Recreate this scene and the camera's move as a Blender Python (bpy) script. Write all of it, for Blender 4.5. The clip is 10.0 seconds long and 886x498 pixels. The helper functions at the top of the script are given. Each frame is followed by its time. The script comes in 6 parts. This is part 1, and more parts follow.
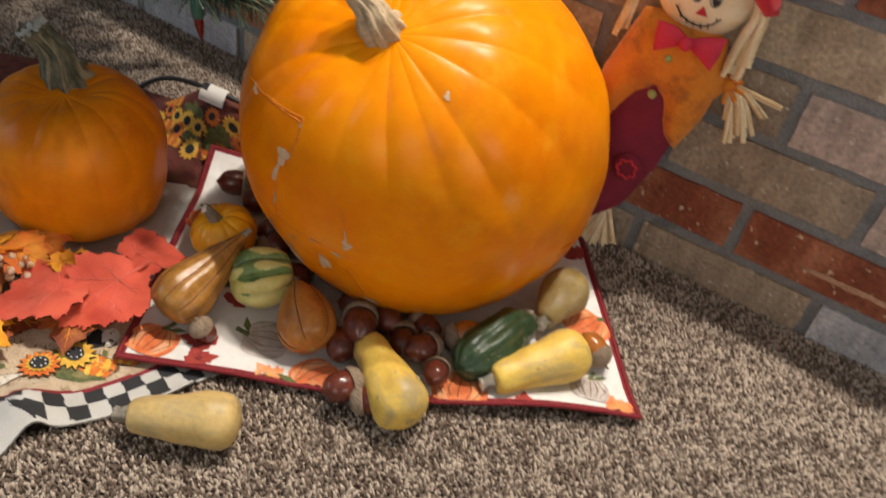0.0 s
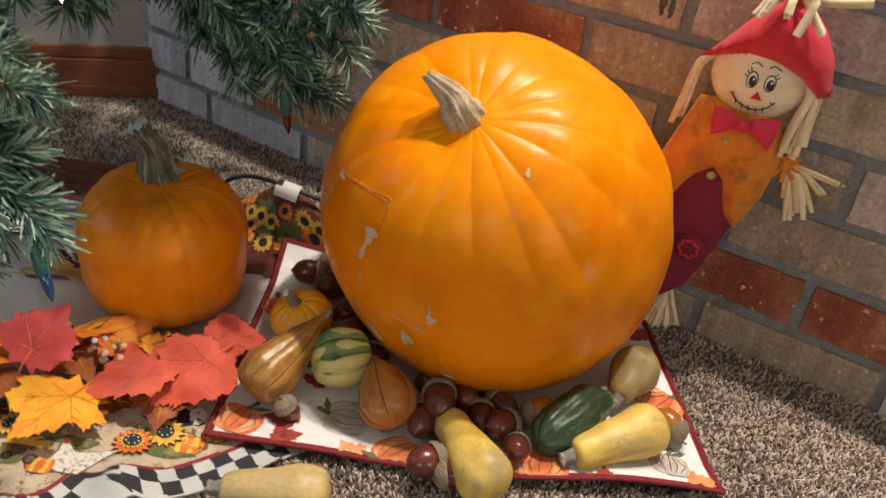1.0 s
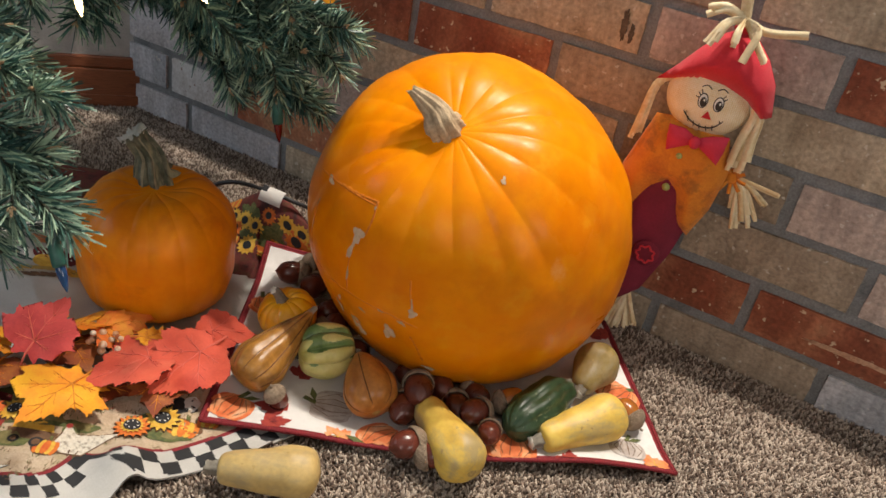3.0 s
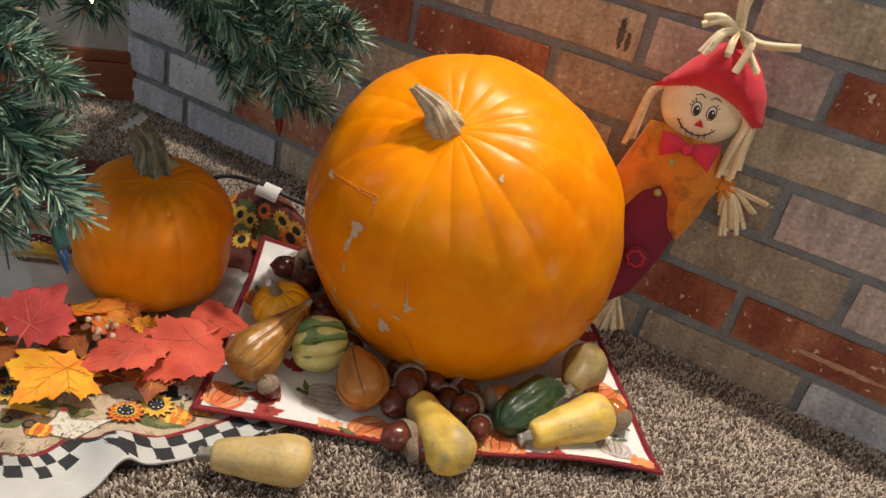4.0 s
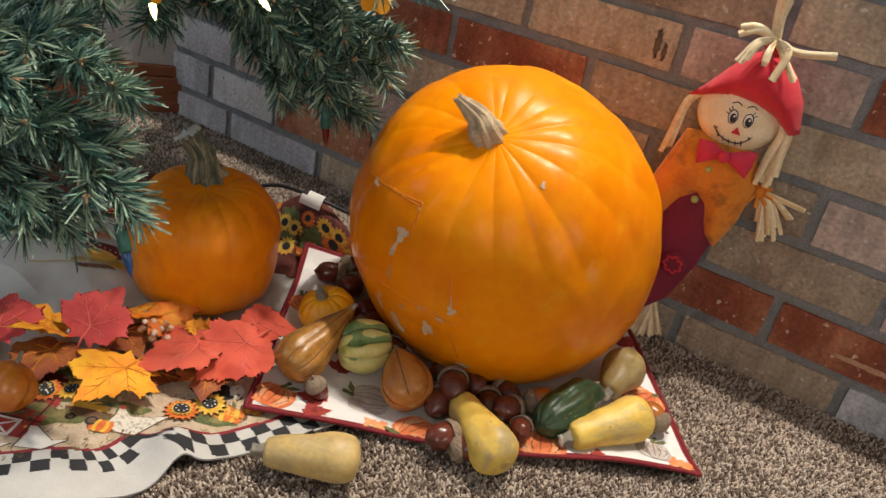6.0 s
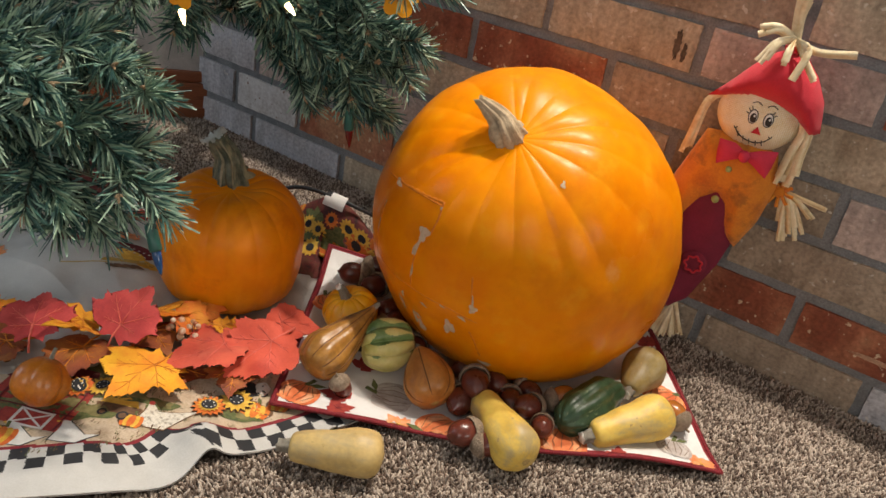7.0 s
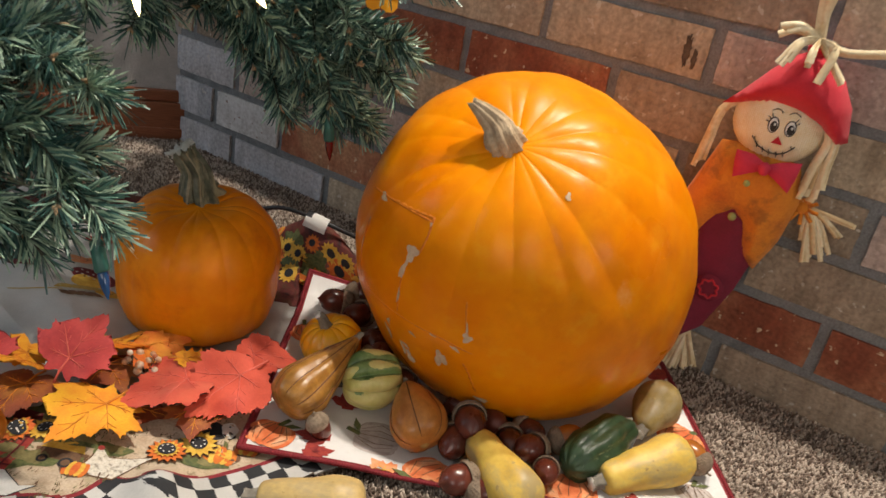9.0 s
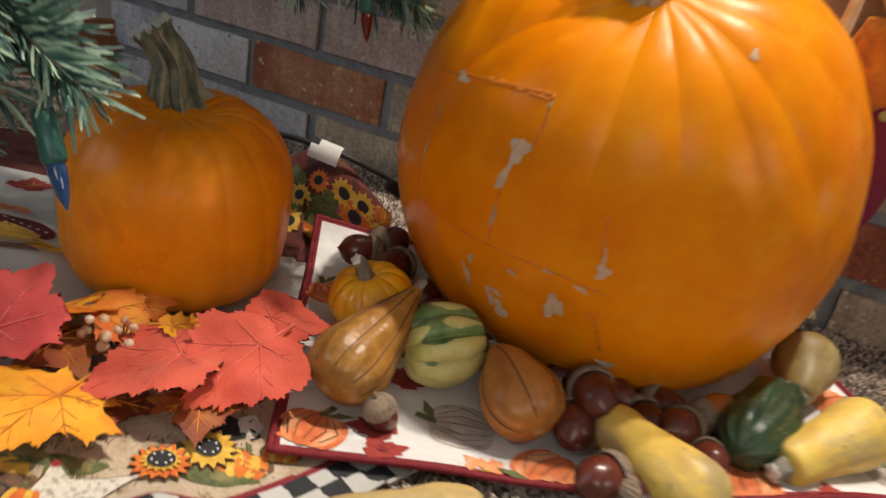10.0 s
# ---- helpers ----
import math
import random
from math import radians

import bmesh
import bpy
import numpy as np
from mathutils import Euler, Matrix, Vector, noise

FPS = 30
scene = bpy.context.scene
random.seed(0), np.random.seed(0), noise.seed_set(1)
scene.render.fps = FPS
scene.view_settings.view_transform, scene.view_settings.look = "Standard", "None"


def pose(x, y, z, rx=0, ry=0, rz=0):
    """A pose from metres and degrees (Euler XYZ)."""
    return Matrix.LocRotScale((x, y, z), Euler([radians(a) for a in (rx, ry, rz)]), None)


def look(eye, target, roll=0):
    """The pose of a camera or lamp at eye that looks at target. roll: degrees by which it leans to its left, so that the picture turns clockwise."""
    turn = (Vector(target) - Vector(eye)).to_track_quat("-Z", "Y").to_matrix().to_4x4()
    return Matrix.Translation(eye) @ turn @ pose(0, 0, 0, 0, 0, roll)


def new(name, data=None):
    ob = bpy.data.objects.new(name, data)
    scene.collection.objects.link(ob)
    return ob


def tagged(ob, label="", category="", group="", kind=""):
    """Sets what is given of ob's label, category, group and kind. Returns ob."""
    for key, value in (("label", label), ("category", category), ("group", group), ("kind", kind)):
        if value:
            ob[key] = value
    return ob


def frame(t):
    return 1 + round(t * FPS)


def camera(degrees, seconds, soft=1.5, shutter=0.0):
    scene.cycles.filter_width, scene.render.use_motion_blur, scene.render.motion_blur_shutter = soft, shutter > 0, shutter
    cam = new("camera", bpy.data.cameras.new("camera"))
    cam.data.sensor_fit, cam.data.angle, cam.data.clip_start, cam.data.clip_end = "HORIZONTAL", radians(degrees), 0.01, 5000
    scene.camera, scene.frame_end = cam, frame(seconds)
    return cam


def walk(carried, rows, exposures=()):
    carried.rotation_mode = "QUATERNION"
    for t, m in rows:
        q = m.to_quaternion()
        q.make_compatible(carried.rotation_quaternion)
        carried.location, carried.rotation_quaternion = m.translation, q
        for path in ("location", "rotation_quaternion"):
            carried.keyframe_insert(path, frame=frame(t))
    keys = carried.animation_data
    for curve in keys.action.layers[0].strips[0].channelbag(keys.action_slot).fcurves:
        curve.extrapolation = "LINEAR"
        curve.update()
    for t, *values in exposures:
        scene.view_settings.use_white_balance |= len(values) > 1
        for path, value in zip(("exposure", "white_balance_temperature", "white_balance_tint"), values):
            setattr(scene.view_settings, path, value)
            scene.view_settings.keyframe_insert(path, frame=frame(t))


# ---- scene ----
cam = camera(58.8, 10.0, shutter=0.5)
PATH = [
    (0, (-0.007, -0.767, 0.526), (-0.623, 0.683, -0.707), 11.6),
    (0.5, (-0.024, -0.786, 0.497), (-0.741, 0.744, -0.572), 11.6),
    (1, (-0.024, -0.824, 0.507), (-0.807, 0.719, -0.496), 8.3),
    (1.5, (-0.005, -0.845, 0.531), (-0.76, 0.73, -0.442), 6.7),
    (2, (-0.004, -0.859, 0.528), (-0.736, 0.732, -0.44), 7.2),
    (2.5, (-0.01, -0.869, 0.531), (-0.728, 0.732, -0.429), 8.3),
    (3, (-0.014, -0.887, 0.523), (-0.718, 0.723, -0.432), 10.5),
    (4.5, (-0.015, -0.907, 0.515), (-0.694, 0.735, -0.402), 12.9),
    (5, (-0.016, -0.907, 0.517), (-0.704, 0.732, -0.399), 12.9),
    (5.5, (-0.017, -0.921, 0.518), (-0.734, 0.706, -0.397), 12.3),
    (7, (-0.011, -0.944, 0.518), (-0.811, 0.645, -0.394), 10.6),
    (7.5, (-0.005, -0.951, 0.512), (-0.818, 0.638, -0.39), 10.7),
    (8, (-0.003, -0.939, 0.499), (-0.833, 0.657, -0.376), 10.6),
    (8.5, (-0.014, -0.918, 0.484), (-0.848, 0.687, -0.37), 10.6),
    (9, (-0.039, -0.88, 0.47), (-0.854, 0.746, -0.361), 10.4),
    (9.5, (-0.092, -0.849, 0.393), (-0.88, 0.794, -0.432), 10.5),
    (10, (-0.207, -0.776, 0.307), (-0.855, 0.939, -0.493), 10.8),
]
walk(cam, [(t, look(eye, target, roll)) for t, eye, target, roll in PATH])

# ---------------------------------------------------------------- world and light
world = bpy.data.worlds.new("world")
scene.world = world
world.use_nodes = True
sky = world.node_tree.nodes.new("ShaderNodeTexSky")
sky.sky_type, sky.sun_disc = "NISHITA", False
sky.sun_elevation, sky.sun_rotation = radians(40), radians(150)
world.node_tree.links.new(sky.outputs[0], world.node_tree.nodes["Background"].inputs[0])
world.node_tree.nodes["Background"].inputs[1].default_value = 0.05


def area_lamp(name, eye, target, size, size_y, power, color, shape="RECTANGLE"):
    data = bpy.data.lights.new(name, "AREA")
    data.shape, data.size, data.size_y, data.energy, data.color = shape, size, size_y, power, color
    ob = new(name, data)
    ob.matrix_world = look(eye, target)
    return ob


# two small ceiling spots over the hearth, the daylight in the window openings, and an added frontal fill
area_lamp("ceiling_lamp", (0.12, 0.20, 2.38), (0.12, 0.20, 0), 0.075, 0.075, 47, (1.0, 0.91, 0.79), "DISK")
area_lamp("ceiling_lamp", (-0.42, 0.21, 2.38), (-0.42, 0.21, 0), 0.075, 0.075, 27, (1.0, 0.91, 0.79), "DISK")
# added fill from the south, brightens the fronts; no known source
area_lamp("window_light_1", (0.9, -3.55, 1.45), (0.9, 0, 1.2), 1.5, 1.2, 17.5, (1.0, 0.93, 0.84))
area_lamp("window_light_2", (-2.35, -1.95, 1.45), (0, -1.95, 1.2), 1.3, 1.2, 20, (0.64, 0.82, 1.0))
area_lamp("window_light_3", (3.38, -2.15, 1.20), (0, -1.6, 0.6), 0.50, 0.9, 8.5, (1.0, 0.94, 0.86))
area_lamp("window_light_4", (3.38, -1.45, 1.20), (0, -1.3, 0.6), 0.50, 0.9, 8.5, (1.0, 0.94, 0.86))


# ---------------------------------------------------------------- materials
def material(name, colors, scale=20.0, rough=0.6, bump=0.2, fine=200.0, fine_mix=0.25, metal=0.0, spec=0.5,
             vary=0.0, stretch=(1, 1, 1), coat=0.0, rough_var=0.1, bump_dist=0.001, island=False, sheen=0.0, trans=0.0):
    """Colours spread by a coarse noise, a fine noise over them, roughness and relief from the same."""
    m = bpy.data.materials.new(name)
    m.use_nodes = True
    nt = m.node_tree
    bsdf = nt.nodes["Principled BSDF"]
    link = nt.links.new
    tc = nt.nodes.new("ShaderNodeTexCoord")
    mp = nt.nodes.new("ShaderNodeMapping")
    mp.inputs["Scale"].default_value = stretch
    info = nt.nodes.new("ShaderNodeObjectInfo")
    add = nt.nodes.new("ShaderNodeVectorMath")
    add.operation = "ADD"
    sc = nt.nodes.new("ShaderNodeMath")
    sc.operation = "MULTIPLY"
    sc.inputs[1].default_value = 37.0
    link(info.outputs["Random"], sc.inputs[0])
    link(tc.outputs["Object"], add.inputs[0])
    link(sc.outputs[0], add.inputs[1])
    link(add.outputs[0], mp.inputs["Vector"])
    n1 = nt.nodes.new("ShaderNodeTexNoise")
    n1.inputs["Scale"].default_value, n1.inputs["Detail"].default_value = scale, 6
    n2 = nt.nodes.new("ShaderNodeTexNoise")
    n2.inputs["Scale"].default_value, n2.inputs["Detail"].default_value = fine, 4
    link(mp.outputs[0], n1.inputs["Vector"])
    link(mp.outputs[0], n2.inputs["Vector"])
    ramp = nt.nodes.new("ShaderNodeValToRGB")
    els = ramp.color_ramp.elements
    while len(els) < len(colors):
        els.new(0.5)
    for i, c in enumerate(colors):
        els[i].position = 0.32 + 0.36 * i / max(1, len(colors) - 1)
        els[i].color = (*c, 1)
    fac = n1.outputs["Fac"]
    if vary or island:
        mixf = nt.nodes.new("ShaderNodeMath")
        mixf.operation = "MULTIPLY_ADD"
        mixf.inputs[1].default_value = vary
        if island:
            geo = nt.nodes.new("ShaderNodeNewGeometry")
            link(geo.outputs["Random Per Island"], mixf.inputs[0])
        else:
            link(info.outputs["Random"], mixf.inputs[0])
        off = nt.nodes.new("ShaderNodeMath")
        off.operation = "SUBTRACT"
        off.inputs[1].default_value = vary / 2
        link(fac, off.inputs[0])
        link(off.outputs[0], mixf.inputs[2])
        fac = mixf.outputs[0]
    link(fac, ramp.inputs["Fac"])
    mix = nt.nodes.new("ShaderNodeMix")
    mix.data_type, mix.blend_type = "RGBA", "OVERLAY"
    mix.inputs["Factor"].default_value = fine_mix
    link(ramp.outputs["Color"], mix.inputs["A"])
    link(n2.outputs["Fac"], mix.inputs["B"])
    link(mix.outputs["Result"], bsdf.inputs["Base Color"])
    rr = nt.nodes.new("ShaderNodeMapRange")
    rr.inputs["To Min"].default_value, rr.inputs["To Max"].default_value = max(0.03, rough - rough_var), min(1, rough + rough_var)
    link(n1.outputs["Fac"], rr.inputs["Value"])
    link(rr.outputs["Result"], bsdf.inputs["Roughness"])
    bp = nt.nodes.new("ShaderNodeBump")
    bp.inputs["Strength"].default_value, bp.inputs["Distance"].default_value = bump, bump_dist
    hs = nt.nodes.new("ShaderNodeMath")
    hs.operation = "MULTIPLY_ADD"
    hs.inputs[1].default_value = 0.6
    link(n2.outputs["Fac"], hs.inputs[0])
    link(n1.outputs["Fac"], hs.inputs[2])
    link(hs.outputs[0], bp.inputs["Height"])
    link(bp.outputs[0], bsdf.inputs["Normal"])
    bsdf.inputs["Metallic"].default_value = metal
    bsdf.inputs["Specular IOR Level"].default_value = spec
    bsdf.inputs["Coat Weight"].default_value = coat
    bsdf.inputs["Sheen Weight"].default_value = sheen
    bsdf.inputs["Transmission Weight"].default_value = trans
    return m


def glow(name, color, strength):
    m = bpy.data.materials.new(name)
    m.use_nodes = True
    b = m.node_tree.nodes["Principled BSDF"]
    b.inputs["Base Color"].default_value = (*color, 1)
    b.inputs["Emission Color"].default_value = (*color, 1)
    b.inputs["Emission Strength"].default_value = strength
    return m


def brick_material(name, colors, speck):
    m = material(name, colors, scale=14, rough=0.82, bump=1.0, fine=210, fine_mix=0.55, vary=0.25, bump_dist=0.003, spec=0.3)
    nt = m.node_tree
    mix = [n for n in nt.nodes if n.type == "MIX"][0]
    bsdf = nt.nodes["Principled BSDF"]
    vo = nt.nodes.new("ShaderNodeTexNoise")
    vo.inputs["Scale"].default_value, vo.inputs["Detail"].default_value = 95, 2
    nt.links.new([n for n in nt.nodes if n.type == "MAPPING"][0].outputs[0], vo.inputs["Vector"])
    lt = nt.nodes.new("ShaderNodeMapRange")
    lt.inputs["From Min"].default_value, lt.inputs["From Max"].default_value = 0.66, 0.70
    nt.links.new(vo.outputs["Fac"], lt.inputs["Value"])
    m2 = nt.nodes.new("ShaderNodeMix")
    m2.data_type = "RGBA"
    nt.links.new(lt.outputs["Result"], m2.inputs["Factor"])
    nt.links.new(mix.outputs["Result"], m2.inputs["A"])
    m2.inputs["B"].default_value = (*speck, 1)
    # kiln streaks running up the face
    st = nt.nodes.new("ShaderNodeTexNoise")
    st.inputs["Scale"].default_value, st.inputs["Detail"].default_value = 16, 3
    mp = nt.nodes.new("ShaderNodeMapping")
    mp.inputs["Scale"].default_value = (5.5, 1, 0.7)
    nt.links.new([n for n in nt.nodes if n.type == "MAPPING"][0].outputs[0], mp.inputs["Vector"])
    nt.links.new(mp.outputs[0], st.inputs["Vector"])
    m3 = nt.nodes.new("ShaderNodeMix")
    m3.data_type, m3.blend_type = "RGBA", "OVERLAY"
    m3.inputs["Factor"].default_value = 0.35
    nt.links.new(m2.outputs["Result"], m3.inputs["A"])
    nt.links.new(st.outputs["Fac"], m3.inputs["B"])
    nt.links.new(m3.outputs["Result"], bsdf.inputs["Base Color"])
    return m


def scuffed(m, color, scale, low, high, stretch=(1, 1, 1), amount=0.8):
    """Worn patches of another colour where a third noise is high."""
    nt = m.node_tree
    bsdf = nt.nodes["Principled BSDF"]
    old = bsdf.inputs["Base Color"].links[0].from_socket
    first = [n for n in nt.nodes if n.type == "MAPPING"][0]
    mp = nt.nodes.new("ShaderNodeMapping")
    mp.inputs["Scale"].default_value = stretch
    mp.inputs["Location"].default_value = (3.1, 1.7, 5.3)
    no = nt.nodes.new("ShaderNodeTexNoise")
    no.inputs["Scale"].default_value, no.inputs["Detail"].default_value, no.inputs["Roughness"].default_value = scale, 7, 0.65
    mr = nt.nodes.new("ShaderNodeMapRange")
    mr.inputs["From Min"].default_value, mr.inputs["From Max"].default_value, mr.inputs["To Max"].default_value = low, high, amount
    mix = nt.nodes.new("ShaderNodeMix")
    mix.data_type = "RGBA"
    nt.links.new(first.outputs[0], mp.inputs["Vector"])
    nt.links.new(mp.outputs[0], no.inputs["Vector"])
    nt.links.new(no.outputs["Fac"], mr.inputs["Value"])
    nt.links.new(mr.outputs["Result"], mix.inputs["Factor"])
    nt.links.new(old, mix.inputs["A"])
    mix.inputs["B"].default_value = (*color, 1)
    nt.links.new(mix.outputs["Result"], bsdf.inputs["Base Color"])
    return m


BRICK_TAN = brick_material("brick_tan", [(0.32, 0.245, 0.170), (0.47, 0.375, 0.270), (0.40, 0.305, 0.215)], (0.58, 0.50, 0.40))
BRICK_DARK = brick_material("brick_dark_tan", [(0.24, 0.185, 0.135), (0.36, 0.28, 0.205), (0.30, 0.225, 0.16)], (0.50, 0.44, 0.36))
BRICK_RED = brick_material("brick_red", [(0.22, 0.062, 0.032), (0.34, 0.125, 0.066), (0.42, 0.22, 0.12)], (0.58, 0.42, 0.28))
BRICK_PINK = brick_material("brick_pink", [(0.36, 0.275, 0.235), (0.48, 0.375, 0.325), (0.42, 0.325, 0.275)], (0.55, 0.48, 0.43))
BRICK_PALE = brick_material("brick_pale", [(0.52, 0.50, 0.49), (0.66, 0.63, 0.61), (0.58, 0.55, 0.53)], (0.30, 0.20, 0.16))
BRICK_GREY = brick_material("brick_grey", [(0.37, 0.37, 0.39), (0.52, 0.51, 0.53), (0.44, 0.41, 0.41)], (0.6, 0.56, 0.52))
MORTAR = material("mortar", [(0.150, 0.152, 0.156), (0.225, 0.227, 0.230), (0.185, 0.186, 0.188)], 30, 0.95, 0.8, 420, 0.5, bump_dist=0.002)
CARPET = material("carpet_yarn", [(0.14, 0.098, 0.074), (0.31, 0.24, 0.19), (0.54, 0.45, 0.37)], 60, 0.95, 0.1, 900, 0.3, vary=0.75, island=True, spec=0.15, sheen=0.15)
CARPET_BACK = material("carpet_backing", [(0.08, 0.06, 0.046), (0.22, 0.17, 0.135), (0.36, 0.29, 0.235)], 260, 0.97, 0.9, 900, 0.5, bump_dist=0.004, spec=0.1)
PLASTER = material("plaster", [(0.40, 0.39, 0.38), (0.48, 0.47, 0.46)], 60, 0.9, 0.6, 300, 0.15, bump_dist=0.002)
CEILING = material("ceiling_paint", [(0.74, 0.73, 0.71), (0.8, 0.79, 0.77)], 90, 0.95, 0.6, 300, 0.1, bump_dist=0.002)
REDWOOD = material("stained_wood", [(0.16, 0.045, 0.02), (0.27, 0.09, 0.04), (0.20, 0.06, 0.025)], 30, 0.38, 0.25, 250, 0.3, stretch=(1, 1, 14))
SLATE = material("hearth_slab", [(0.20, 0.17, 0.15), (0.3, 0.26, 0.23)], 12, 0.7, 0.4, 120, 0.3)

# ---------------------------------------------------------------- mesh helpers
def to_object(name, bm, mats, parent=None, label="", smooth=True):
    me = bpy.data.meshes.new(name)
    bm.to_mesh(me)
    bm.free()
    for m in (mats if isinstance(mats, (list, tuple)) else [mats]):
        me.materials.append(m)
    if smooth:
        me.polygons.foreach_set("use_smooth", [True] * len(me.polygons))
    ob = new(name, me)
    if parent:
        ob.parent = parent
    if label:
        ob["label"] = label
    return ob


def part(name, bm, mat, parent, label="", smooth=True):
    return to_object(name, bm, mat, parent, label, smooth)


def box(bm, x0, x1, y0, y1, z0, z1, bevel=0.0, mat=0):
    r = bmesh.ops.create_cube(bm, size=1.0)
    vs = r["verts"]
    for v in vs:
        v.co = Vector(((x0 + x1) / 2 + v.co.x * (x1 - x0), (y0 + y1) / 2 + v.co.y * (y1 - y0), (z0 + z1) / 2 + v.co.z * (z1 - z0)))
    fs = list({f for v in vs for f in v.link_faces})
    for f in fs:
        f.material_index = mat
    if bevel:
        es = list({e for v in vs for e in v.link_edges})
        bmesh.ops.bevel(bm, geom=es, offset=bevel, segments=2, affect="EDGES", profile=0.6)


def tube(bm, pts, radii, n=8, mat=0, caps=True):
    """A round tube through the points."""
    pts = [Vector(p) for p in pts]
    if not isinstance(radii, (list, tuple)):
        radii = [radii] * len(pts)
    rings, side = [], None
    for i, p in enumerate(pts):
        d = (pts[min(i + 1, len(pts) - 1)] - pts[max(i - 1, 0)]).normalized()
        if side is None:
            side = d.orthogonal().normalized()
        side = (side - d * side.dot(d)).normalized()
        up = d.cross(side)
        rings.append([bm.verts.new(p + (side * math.cos(a) + up * math.sin(a)) * radii[i]) for a in (2 * math.pi * k / n for k in range(n))])
    for a, b in zip(rings, rings[1:]):
        for k in range(n):
            bm.faces.new((a[k], a[(k + 1) % n], b[(k + 1) % n], b[k])).material_index = mat
    if caps:
        bm.faces.new(rings[0][::-1]).material_index = mat
        bm.faces.new(rings[-1]).material_index = mat


def spline(pts, n):
    """n points on a smooth curve through pts."""
    pts = [Vector(p) for p in pts]
    pts = [pts[0] * 2 - pts[1]] + pts + [pts[-1] * 2 - pts[-2]]
    out, segs = [], len(pts) - 3
    for i in range(n):
        s = i / (n - 1) * segs
        k = min(int(s), segs - 1)
        t = s - k
        a, b, c, d = pts[k:k + 4]
        out.append(0.5 * ((2 * b) + (c - a) * t + (2 * a - 5 * b + 4 * c - d) * t * t + (3 * b - a - 3 * c + d) * t ** 3))
    return out


def lathe(prof, rings=40, n=48, lobes=0, depth=0.0, bend=0.0, lump=0.0, seed=0, squash=1.0, sharp=1.0):
    """A gourd along +x: prof holds (x, radius), shut at both ends; lobes pressed in by depth, the axis bent towards +z."""
    bm = bmesh.new()
    curve = spline([(x, r, 0) for x, r in prof], rings)
    x0, x1 = prof[0][0], prof[-1][0]
    rows = []
    for i, c in enumerate(curve):
        if i in (0, rings - 1):
            rows.append([bm.verts.new((c.x, 0, bend * ((c.x - x0) / (x1 - x0) - 0.5) ** 2))])
            continue
        row = []
        for k in range(n):
            a = 2 * math.pi * k / n
            f = 1.0
            if lobes:
                f -= depth * (1 - abs(math.sin(lobes * a / 2 + 0.3 * math.sin(a * 2 + seed))) ** sharp) * min(1, 4 * max(c.y, 0) / max(r for _, r in prof))
            d = Vector((0, math.cos(a), math.sin(a) * squash))
            r = max(c.y, 0.0004) * f
            p = Vector((c.x, 0, bend * ((c.x - x0) / (x1 - x0) - 0.5) ** 2)) + d * r
            if lump:
                p += d * lump * noise.noise(p * 45 + Vector((seed * 3.1, seed, 0)))
            row.append(bm.verts.new(p))
        rows.append(row)
    for a, b in zip(rows, rows[1:]):
        for k in range(n):
            j = (k + 1) % n
            if len(a) == 1:
                bm.faces.new((a[0], b[k], b[j]))
            elif len(b) == 1:
                bm.faces.new((a[k], b[0], a[j]))
            else:
                bm.faces.new((a[k], b[k], b[j], a[j]))
    bmesh.ops.recalc_face_normals(bm, faces=bm.faces)
    return bm


def along(p0, p1, turn=0.0):
    """The pose whose +x runs from p0 to p1, turned about that line."""
    p0, p1 = Vector(p0), Vector(p1)
    x = (p1 - p0).normalized()
    z = (Vector((0, 0, 1)) - x * x.z).normalized()
    y = z.cross(x)
    m = Matrix((x, y, z)).transposed().to_4x4()
    return Matrix.Translation(p0) @ m @ pose(0, 0, 0, turn, 0, 0)


def empty(name, m=None, **tags):
    ob = new(name)
    ob.empty_display_size = 0.02
    if m is not None:
        ob.matrix_basis = m
    return tagged(ob, **tags)


# ---------------------------------------------------------------- the room
def slab(name, label, x0, x1, y0, y1, z0, z1, mat, category="wall"):
    bm = bmesh.new()
    box(bm, x0, x1, y0, y1, z0, z1)
    return tagged(to_object(name, bm, mat, smooth=False), label, category, kind="structure")


slab("floor", "brown beige speckled twist-pile carpet floor", -2.6, 3.6, -3.8, 1.9, -0.06, -0.0045, CARPET_BACK, "floor")
slab("ceiling", "plain white painted ceiling over the room", -2.6, 3.6, -3.8, 1.9, 2.4, 2.5, CEILING, "ceiling")


def wall_with_opening(name, label, along_x, at, lo, hi, w0, w1, z0, z1, thick):
    bm = bmesh.new()
    for a, b, c, d in ((lo, w0, 0, 2.4), (w1, hi, 0, 2.4), (w0, w1, 0, z0), (w0, w1, z1, 2.4)):
        if along_x:
            box(bm, a, b, at - thick, at, c, d)
        else:
            box(bm, at - thick, at, a, b, c, d)
    return tagged(to_object(name, bm, PLASTER, smooth=False), label, "wall", kind="structure")


# the south opening is an addition that goes with the frontal fill
wall_with_opening("wall_south", "unseen light grey plaster wall with an opening for light", True, -3.6, -2.6, 3.6, 0.1, 1.7, 0.8, 2.1, 0.15)
wall_with_opening("wall_west", "unseen light grey plaster wall with an opening for light", False, -2.4, -3.6, 1.7, -2.6, -1.3, 0.8, 2.1, 0.15)
bm = bmesh.new()
for y0, y1, z0, z1 in ((-3.6, -2.42, 0, 2.4), (-1.18, 1.7, 0, 2.4), (-2.42, -1.18, 0, 0.7), (-2.42, -1.18, 1.7, 2.4), (-1.88, -1.72, 0.7, 1.7)):
    box(bm, 3.4, 3.55, y0, y1, z0, z1)
